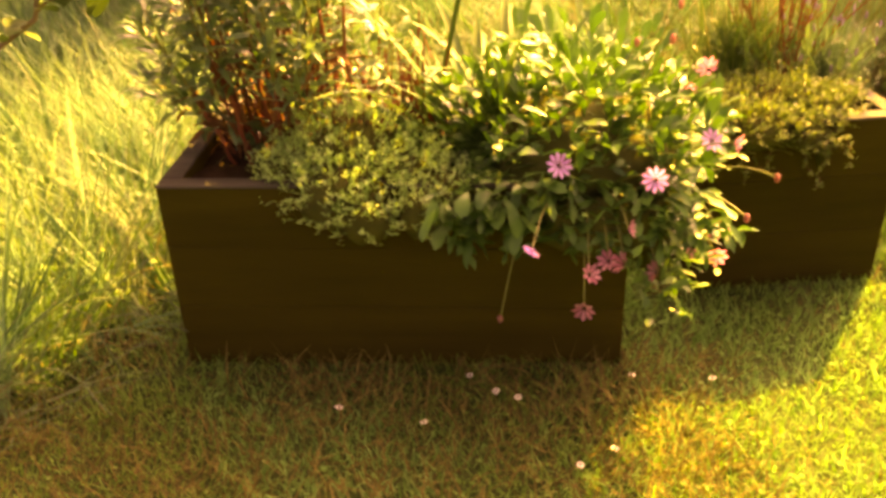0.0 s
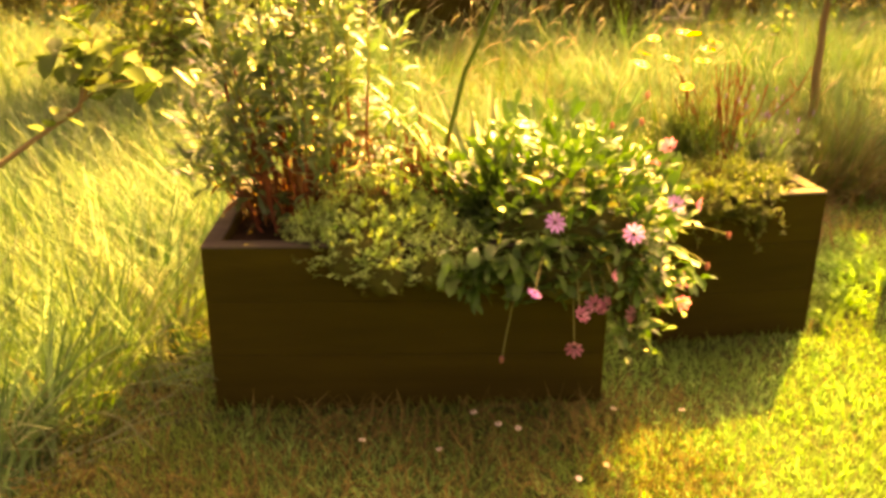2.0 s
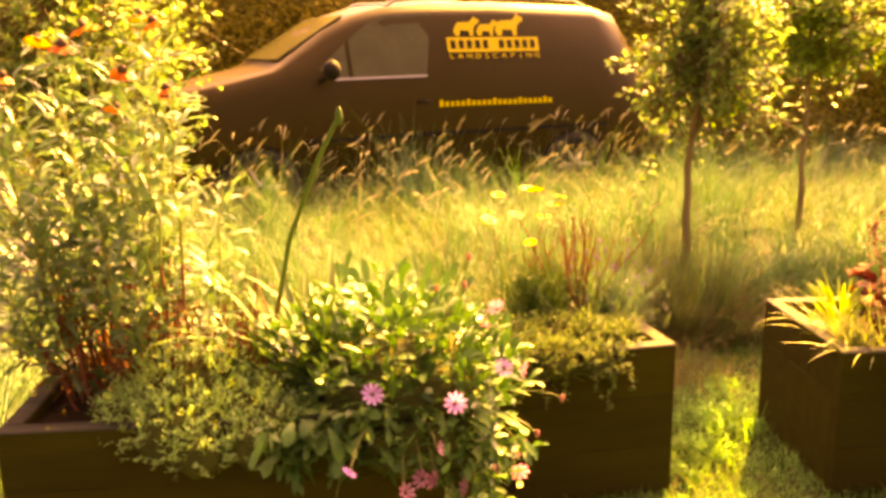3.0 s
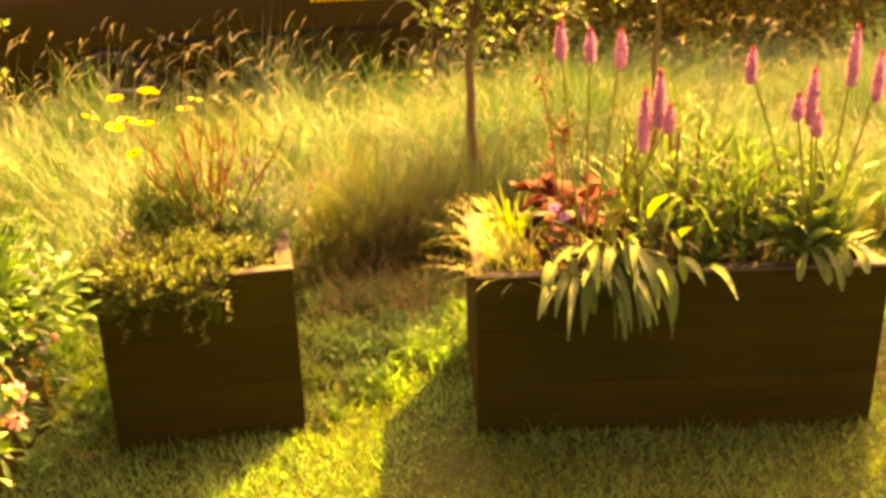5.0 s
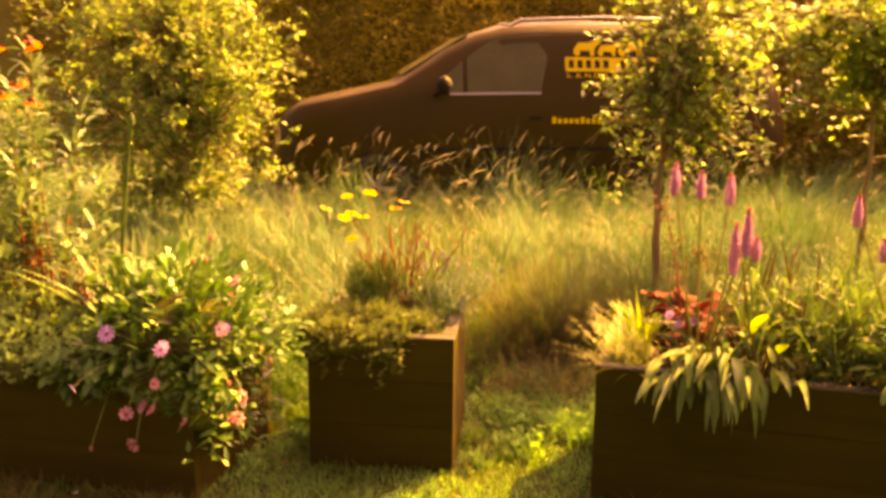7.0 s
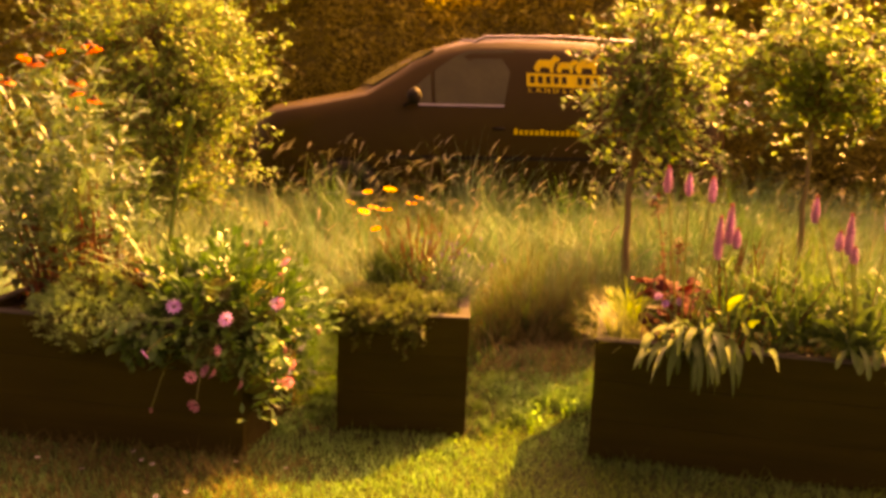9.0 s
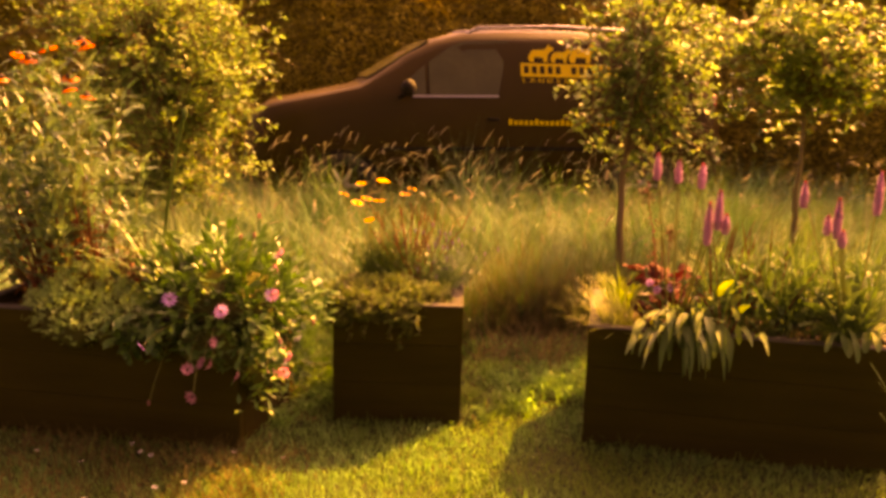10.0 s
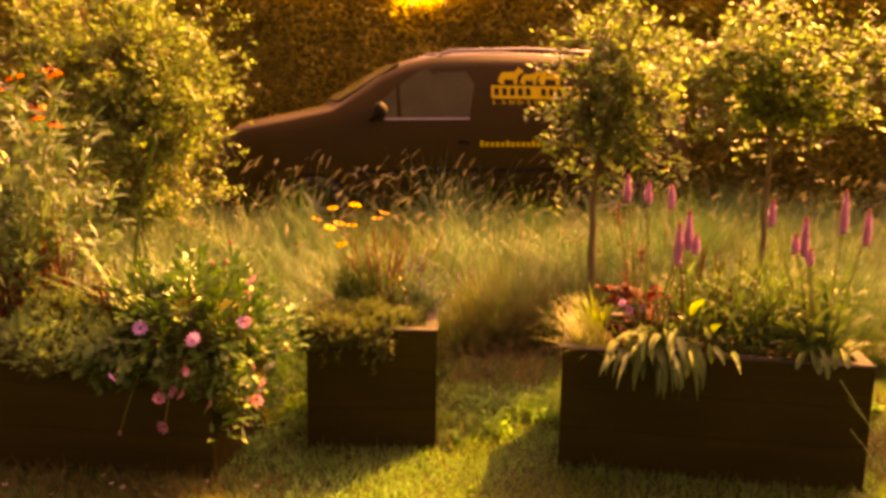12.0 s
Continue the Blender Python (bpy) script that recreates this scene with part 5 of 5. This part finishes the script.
def spike(parent, foot, tip, size, bare):
    part("flower_stalk", tube(Geo(), curve_pts(foot, tip, 0, 6), 0.004, 0.003, 5), M["stem"], parent)
    rng = np.random.default_rng(int(abs(tip[0]) * 1000))
    g = Geo()
    k = int(420 * size / 0.13)
    t = rng.uniform(0, 1, k)
    az = rng.uniform(0, 6.283, k)
    fat = lambda u: 0.0138 * np.clip(np.sin(np.pi * np.clip(0.10 + 0.90 * u, 0, 1) ** 0.75), 0.02, 1) ** 0.7
    pos = np.array(tip) + np.column_stack((np.cos(az) * fat(t), np.sin(az) * fat(t), (t - 0.5) * size))
    ribbons(g, pos, az, 0.008, rng.uniform(0.1, 0.7, k), 0.3, 0.007, 2, "oval", twist=0.3, rng=rng)
    ts = np.linspace(0, 1, 9)
    ring = np.linspace(0, 2 * np.pi, 10, endpoint=False)
    body = [np.array(tip) + (fat(u) * 0.95 * math.cos(q), fat(u) * 0.95 * math.sin(q), (u - 0.5) * size) for u in ts for q in ring]
    g.add(body, [(i * 10 + j, i * 10 + (j + 1) % 10, (i + 1) * 10 + (j + 1) % 10, (i + 1) * 10 + j) for i in range(8) for j in range(10)])
    s = part("flower_spike", g, M["spike"], parent, "pink flower spike")
    b = Geo()
    k = 30
    az = rng.uniform(0, 6.283, k)
    h = rng.uniform(0.40, 0.52, k)
    ribbons(b, np.array(tip) + np.column_stack((np.cos(az) * 0.005, np.sin(az) * 0.005, h * size)), az, 0.008, 0.3, 0.1, 0.005, 2, "oval")
    part("bud_tip", b, M["spike_tip"], s, "red unopened buds")


def spikes():
    top = thing("pink_spike_plant", (0.62, 0.08, SOIL), 0, "perennial with tall pink flower spikes above long leaves", "plant")
    o = np.array((0.62, 0.08, SOIL))
    for x, y, z, s in ((0.224, -0.013, 1.157, 0.10), (0.304, 0.004, 1.140, 0.085), (0.395, 0.048, 1.122, 0.095), (0.414, -0.16, 0.972, 0.155), (0.446, -0.17, 1.025, 0.14), (0.474, -0.165, 0.975, 0.07),
                       (0.797, 0.188, 1.053, 0.10), (0.875, -0.055, 1.002, 0.145), (0.846, -0.04, 0.972, 0.07), (0.90, -0.045, 0.925, 0.06), (1.041, 0.089, 1.082, 0.16), (1.144, 0.144, 1.018, 0.14)):
        tip = np.array((x, y, z)) - o
        foot = np.array(((0.36 if x < 0.6 else 0.97) + 0.1 * (x - 0.6), 0.12, SOIL)) - o
        spike(top, foot, tip, s, 0)


def heuchera():
    rng = np.random.default_rng(62)
    top = thing("heuchera_plant", (0.29, 0.27, SOIL), 0, "dark plum-red leafy perennial with thin flower stalks", "plant")
    for _ in range(64):
        a, rr = rng.uniform(0, 6.28), 0.125 * math.sqrt(rng.uniform(0, 1))
        q = np.array((rr * math.cos(a), rr * 0.9 * math.sin(a), rng.uniform(0.05, 0.23)))
        g = Geo()
        ribbons(g, [q], a + rng.normal(0, 0.6), rng.uniform(0.05, 0.08), rng.uniform(0.6, 1.6), rng.uniform(0.2, 1.2), rng.uniform(0.055, 0.08), 5, "oval", 0.25, 0.3, rng)
        part("leaf", g, M["plum"], top)
    for e in ((-0.098, -0.142, 0.586), (0.03, 0.21, 0.348), (-0.02, 0.0, 0.38), (-0.05, 0.03, 0.30)):
        part("flower_stalk", tube(Geo(), curve_pts((0, 0, 0), e, 0, 6, 0.004, rng), 0.003, 0.002, 5), M["red_stem"], top)
    small = daisy_head(6, 0.016, 0.010, M["pink"], 0.004, 0.3)
    for e in ((-0.06, -0.18, 0.21), (-0.03, -0.17, 0.18), (0.02, -0.16, 0.19)):
        part("flower_stalk", tube(Geo(), curve_pts((0, -0.1, 0.0), e, 0, 5), 0.002, 0.0015, 4), M["stem"], top)
        put_flower(top, small, e, 0.9, -1.57 + e[0] * 9, 1.0, "small pale pink flower")
    fl = Geo()
    for e, k in (((-0.098, -0.142, 0.56), 40), ((0.03, 0.21, 0.345), 70), ((-0.05, 0.03, 0.29), 24), ((-0.06, -0.06, 0.42), 14)):
        pos = np.array(e) + rng.normal(0, 0.014, (k, 3)) * (1, 1, 1.8)
        ribbons(fl, pos, rng.uniform(0, 6.28, k), 0.02, rng.uniform(0.3, 2, k), 0.5, 0.012, 2, "oval")
    part("dark_seed_head", fl, M["plum"], top, "small dark red clusters", kind="stuff")


def lime_leaves():
    rng = np.random.default_rng(63)
    c = np.array((0.13, 0.33, SOIL))
    top = thing("lime_leaved_plant", c, 0, "small lime-yellow plant with narrow upright leaves", "plant")
    for _ in range(64):
        a = rng.uniform(0, 6.28)
        q = (0.03 * math.cos(a), 0.03 * math.sin(a) - 0.02, rng.uniform(0.0, 0.10))
        part("leaf", ribbons(Geo(), [q], a, rng.uniform(0.09, 0.16), rng.uniform(0.1, 0.7), rng.uniform(0.1, 0.8), rng.uniform(0.007, 0.012), 6, "lance", 0.25, 0.3, rng), M["lime"], top)
    c = np.array((0.53, 0.07, SOIL))
    top = thing("lime_leaved_plant", c, 0, "broad bright lime-green leaves on dark stalks", "plant")
    for at, az, long, wide, lean, curl in (((0.50, 0.08, 0.645), -1.0, 0.115, 0.052, 0.45, 0.5), ((0.535, 0.10, 0.64), -0.8, 0.10, 0.044, 0.55, 0.5), ((0.582, 0.03, 0.602), -1.2, 0.062, 0.040, 0.5, 0.6),
                                           ((0.545, 0.0, 0.627), -1.1, 0.055, 0.028, 2.2, 0.4), ((0.56, -0.03, 0.575), -1.2, 0.085, 0.024, 2.6, 0.3), ((0.50, 0.10, 0.60), 2.6, 0.07, 0.03, 0.8, 0.5), ((0.56, 0.12, 0.60), 1.2, 0.08, 0.035, 0.7, 0.6)):
        q = np.array(at) - c
        leaf = part("leaf", ribbons(Geo(), [q], az, long, lean, curl, wide, 7, "oval", 0.3, 0.2, rng), M["lime"], top)
        part("leaf_stalk", tube(Geo(), curve_pts((0, 0.02, -0.01), q, -0.01, 5), 0.0026, 0.002, 4), M["red_stem"], leaf, "thin dark red stalk")


def green_filler():
    rng = np.random.default_rng(64)
    top = thing("leafy_perennial", (0.78, 0.30, SOIL), 0, "dense mid-green leafy perennials at the back of the planter", "plant")
    g = Geo()
    n = 900
    pos = np.column_stack((rng.uniform(-0.30, 0.36, n), rng.normal(0, 0.12, n), rng.uniform(0.0, 0.30, n)))
    ribbons(g, pos, rng.uniform(0, 6.28, n), rng.uniform(0.05, 0.12, n), rng.uniform(0.1, 1.2, n), rng.uniform(0.1, 1.0, n), rng.uniform(0.007, 0.014, n), 4, "lance", 0.2, 0.4, rng)
    n = 320
    ribbons(g, np.column_stack((rng.uniform(-0.3, 0.36, n), rng.normal(0, 0.1, n), np.zeros(n))), rng.uniform(0, 6.28, n), rng.uniform(0.22, 0.48, n), rng.uniform(0, 0.45, n), rng.uniform(0.1, 0.9, n), rng.uniform(0.005, 0.010, n), 6, "lance", 0.2)
    n = 420
    pos = np.column_stack((rng.uniform(-0.24, 0.16, n), rng.normal(-0.12, 0.06, n), rng.uniform(0.03, 0.21, n)))
    ribbons(g, pos, rng.uniform(0, 6.28, n), rng.uniform(0.03, 0.06, n), rng.uniform(0.6, 1.8, n), rng.uniform(0.1, 0.8, n), rng.uniform(0.012, 0.022, n), 4, "oval", 0.25, 0.4, rng)
    n = 110
    ribbons(g, np.column_stack((rng.uniform(-0.20, 0.14, n), rng.uniform(-0.24, -0.17, n), np.full(n, -0.01))), rng.normal(-1.57, 1.5, n), rng.uniform(0.07, 0.17, n), rng.uniform(0, 0.7, n), rng.uniform(0.0, 1.2, n), rng.uniform(0.003, 0.006, n), 5, "lance", 0.2)
    part("foliage", g, M["filler"], top, kind="stuff")
    litter = Geo()
    n = 90
    q = np.column_stack((rng.uniform(-0.22, 0.10, n), rng.uniform(-0.285, -0.25, n), np.full(n, 0.039)))
    ribbons(litter, q, rng.uniform(0, 6.28, n), rng.uniform(0.008, 0.022, n), rng.uniform(1.35, 1.57, n), 0.0, rng.uniform(0.003, 0.008, n), 2, "oval")
    part("leaf_litter", litter, M["seed"], top, "pale dry flakes lying on the timber edge", kind="stuff")
    for _ in range(38):
        r = ribbons(Geo(), [(rng.uniform(-0.30, -0.02), rng.normal(0, 0.08), rng.uniform(0.0, 0.1))], rng.uniform(0, 6.28), rng.uniform(0.22, 0.46), rng.uniform(0, 0.6), rng.uniform(0, 0.5), 0.012, 5, "lance", 0.2)
        part("red_shoot", r, M["red_stem"], top, "rust-red upright shoot")


def golden_sedge():
    rng = np.random.default_rng(61)
    top = thing("golden_sedge", (0.13, 0.14, SOIL), 0, "golden-yellow grassy sedge tuft", "plant")
    for _ in range(210):
        a = rng.normal(3.5, 1.25)
        x, y = min(max(rng.normal(-0.02, 0.05), -0.075), 0.12), min(max(rng.normal(0.04, 0.11), -0.08), 0.34)
        g = ribbons(Geo(), [(x, y, -0.01)], a, rng.uniform(0.13, 0.28), rng.uniform(0.05, 1.0), rng.uniform(0.3, 1.3), rng.uniform(0.0035, 0.007), 5, "grass", 0.2)
        part("blade", g, M["gold"], top)


golden_sedge()
drooping_clump((0.37, 0.06), 78, 65, "clump of long pale green leaves hanging over the planter", reach=(0.20, 0.36), hang=0.66, wide=0.085)
end_clump()
spikes()
heuchera()
lime_leaves()
green_filler()

# ---------------------------------------------------------------- small things in the lawn
head = daisy_head(12, 0.008, 0.004, M["white"], 0.0035, 0.3)


def lawn_daisy(x, y):
    top = thing("lawn_daisy", (x, y, 0), 0, "tiny white daisy in the mown lawn", "flower", "daisies in the lawn")
    part("stalk", tube(Geo(), [(0, 0, -0.01), (0.002, 0, 0.02), (0.003, 0.001, 0.045)], 0.001, 0.001, 4), M["stem"], top)
    put_flower(top, head, (0.003, 0.001, 0.045), 0.2, x * 9)
    return top


for x, y in ((-1.64, -0.61), (-1.585, -0.63), (-1.805, -0.74), (-1.71, -0.55), (-1.30, -0.52), (-1.10, -0.52), (-1.36, -0.80), (-1.62, -1.0), (-1.44, -0.86), (-2.02, -0.7)):
    lawn_daisy(x, y)


def weed_tuft(x, y, seed, n, size, label):
    rng = np.random.default_rng(seed)
    top = thing("grass_tuft", (x, y, 0), 0, label, "grass", "uncut grass tufts")
    g = ribbons(Geo(), np.column_stack((rng.normal(0, 0.05, n), rng.normal(0, 0.05, n), np.full(n, -0.005))), rng.uniform(0, 6.28, n), rng.uniform(size * 0.5, size, n), rng.uniform(0, 0.8, n), rng.uniform(0.2, 1.5, n), rng.uniform(0.004, 0.008, n), 5, twist=0.5, rng=rng)
    part("turf", g, M["meadow"], top, kind="stuff")


for i, (x, y, n, s) in enumerate(((1.85, -0.05, 160, 0.26), (2.05, -0.25, 160, 0.30), (2.0, 0.2, 120, 0.22), (1.7, -0.45, 110, 0.20), (1.32, 0.75, 90, 0.18), (-0.35, 0.95, 150, 0.20), (-0.22, 0.78, 120, 0.15), (-0.42, 0.62, 120, 0.13), (-0.12, 1.1, 130, 0.2))):
    weed_tuft(x, y, 80 + i, n, s, "tuft of uncut grass standing in the mown lawn")


def low_weeds():
    """Uneven low herbs and coarse blades where the mower does not reach."""
    rng = np.random.default_rng(91)
    fresh, dead = Geo(), Geo()
    for x0, x1, y0, y1, count in ((-0.78, -0.02, 0.05, 1.3, 44), (1.24, 2.7, -0.9, 1.35, 54), (-1.32, -1.08, -0.1, 0.5, 8)):
        for _ in range(count):
            c = (rng.uniform(x0, x1), rng.uniform(y0, y1))
            if in_bed(np.array([c[0]]), np.array([c[1]]), 0.04)[0]:
                continue
            size, k = rng.uniform(0.03, 0.085), int(rng.integers(26, 60))
            q = np.column_stack((rng.normal(c[0], size * 0.7, k), rng.normal(c[1], size * 0.7, k), rng.uniform(0.0, size * 0.8, k)))
            q = q[~in_bed(q[:, 0], q[:, 1], 0.02)]
            k = len(q)
            ribbons(fresh, q, rng.uniform(0, 6.28, k), rng.uniform(0.02, 0.05, k), rng.uniform(0.3, 1.5, k), rng.uniform(0.1, 0.9, k), rng.uniform(0.010, 0.020, k), 3, "oval", 0.25, 0.4, rng)
            q[:, 2] = -0.004
            ribbons(fresh, q, rng.uniform(0, 6.28, k), rng.uniform(0.5, 1.0, k) * size * 2.0, rng.uniform(0.0, 0.9, k), rng.uniform(0.2, 1.4, k), rng.uniform(0.004, 0.008, k), 3, twist=0.5, rng=rng)
        k = count * (230 if x0 > 1 else 12)
        q = np.column_stack((rng.uniform(x0, x1, k), rng.uniform(y0, y1, k), np.full(k, 0.0)))
        q = q[~in_bed(q[:, 0], q[:, 1], 0.03)]
        q = q[rng.uniform(0, 1, len(q)) < 0.35 + 1.6 * patchy(q, 3.2, 71.0)]
        k = len(q)
        ribbons(dead, q, rng.uniform(0, 6.28, k), rng.uniform(0.04, 0.12, k), rng.uniform(0.4, 1.4, k), rng.uniform(0.1, 1.0, k), rng.uniform(0.004, 0.009, k), 3, twist=0.6, rng=rng)
    single("lawn_weeds", fresh, M["lawn"], "low leafy weeds and coarse tufts in the lawn", "weed", "stuff")
    single("dead_turf", dead, M["dry_strand"], "brown dead patches of turf in the lawn", "grass", "stuff")


low_weeds()


def dead_stalks():
    rng = np.random.default_rng(71)
    top = thing("dry_weed_stalks", (1.50, -0.55, 0), 0, "pale dry weed stalks leaning over the lawn", "weed")
    for a, b in (((0.0, -0.25, -0.01), (-0.674, -0.309, 0.713)), ((0.05, -0.3, -0.01), (-0.638, -0.324, 0.572)), ((0.02, -0.2, -0.01), (-0.60, -0.27, 0.36)),
                 ((0.10, -0.23, -0.01), (-0.51, -0.27, 0.42)), ((0.14, -0.3, -0.01), (-0.62, -0.29, 0.29)), ((0.2, -0.25, -0.01), (-0.47, -0.3, 0.33)), ((0.08, -0.2, -0.01), (0.10, -0.4, 0.6))):
        pts = curve_pts(a, b, -0.06, 9, 0.006, rng)
        stalk = part("stalk", tube(Geo(), pts, 0.0028, 0.0012, 5), M["straw"], top)
        for k in (4, 5, 6, 7):
            tip = pts[k] + (pts[k + 1] - pts[k]) * 0.5 + rng.normal(0, 0.018, 3)
            part("side_shoot", tube(Geo(), [pts[k], tip], 0.0013, 0.0007, 4), M["straw"], stalk)
    low = thing("dry_grass_stalks", (-2.7, -0.5, 0), 0, "long dry grass stalks bent over beside the planter", "grass")
    for a, b, s in (((-0.15, 0.0, 0.0), (0.23, 0.02, 0.10), 0.10), ((-0.25, 0.15, 0.0), (0.10, -0.12, 0.06), 0.14), ((-0.2, -0.1, 0.0), (0.12, -0.25, 0.03), 0.09), ((0.0, 0.25, 0.0), (-0.12, -0.2, 0.05), 0.15), ((-0.3, -0.05, 0.0), (0.18, 0.1, 0.16), 0.12)):
        part("stalk", tube(Geo(), curve_pts(a, b, s, 9, 0.004, rng), 0.0026, 0.0016, 5), M["straw"], low)


dead_stalks()
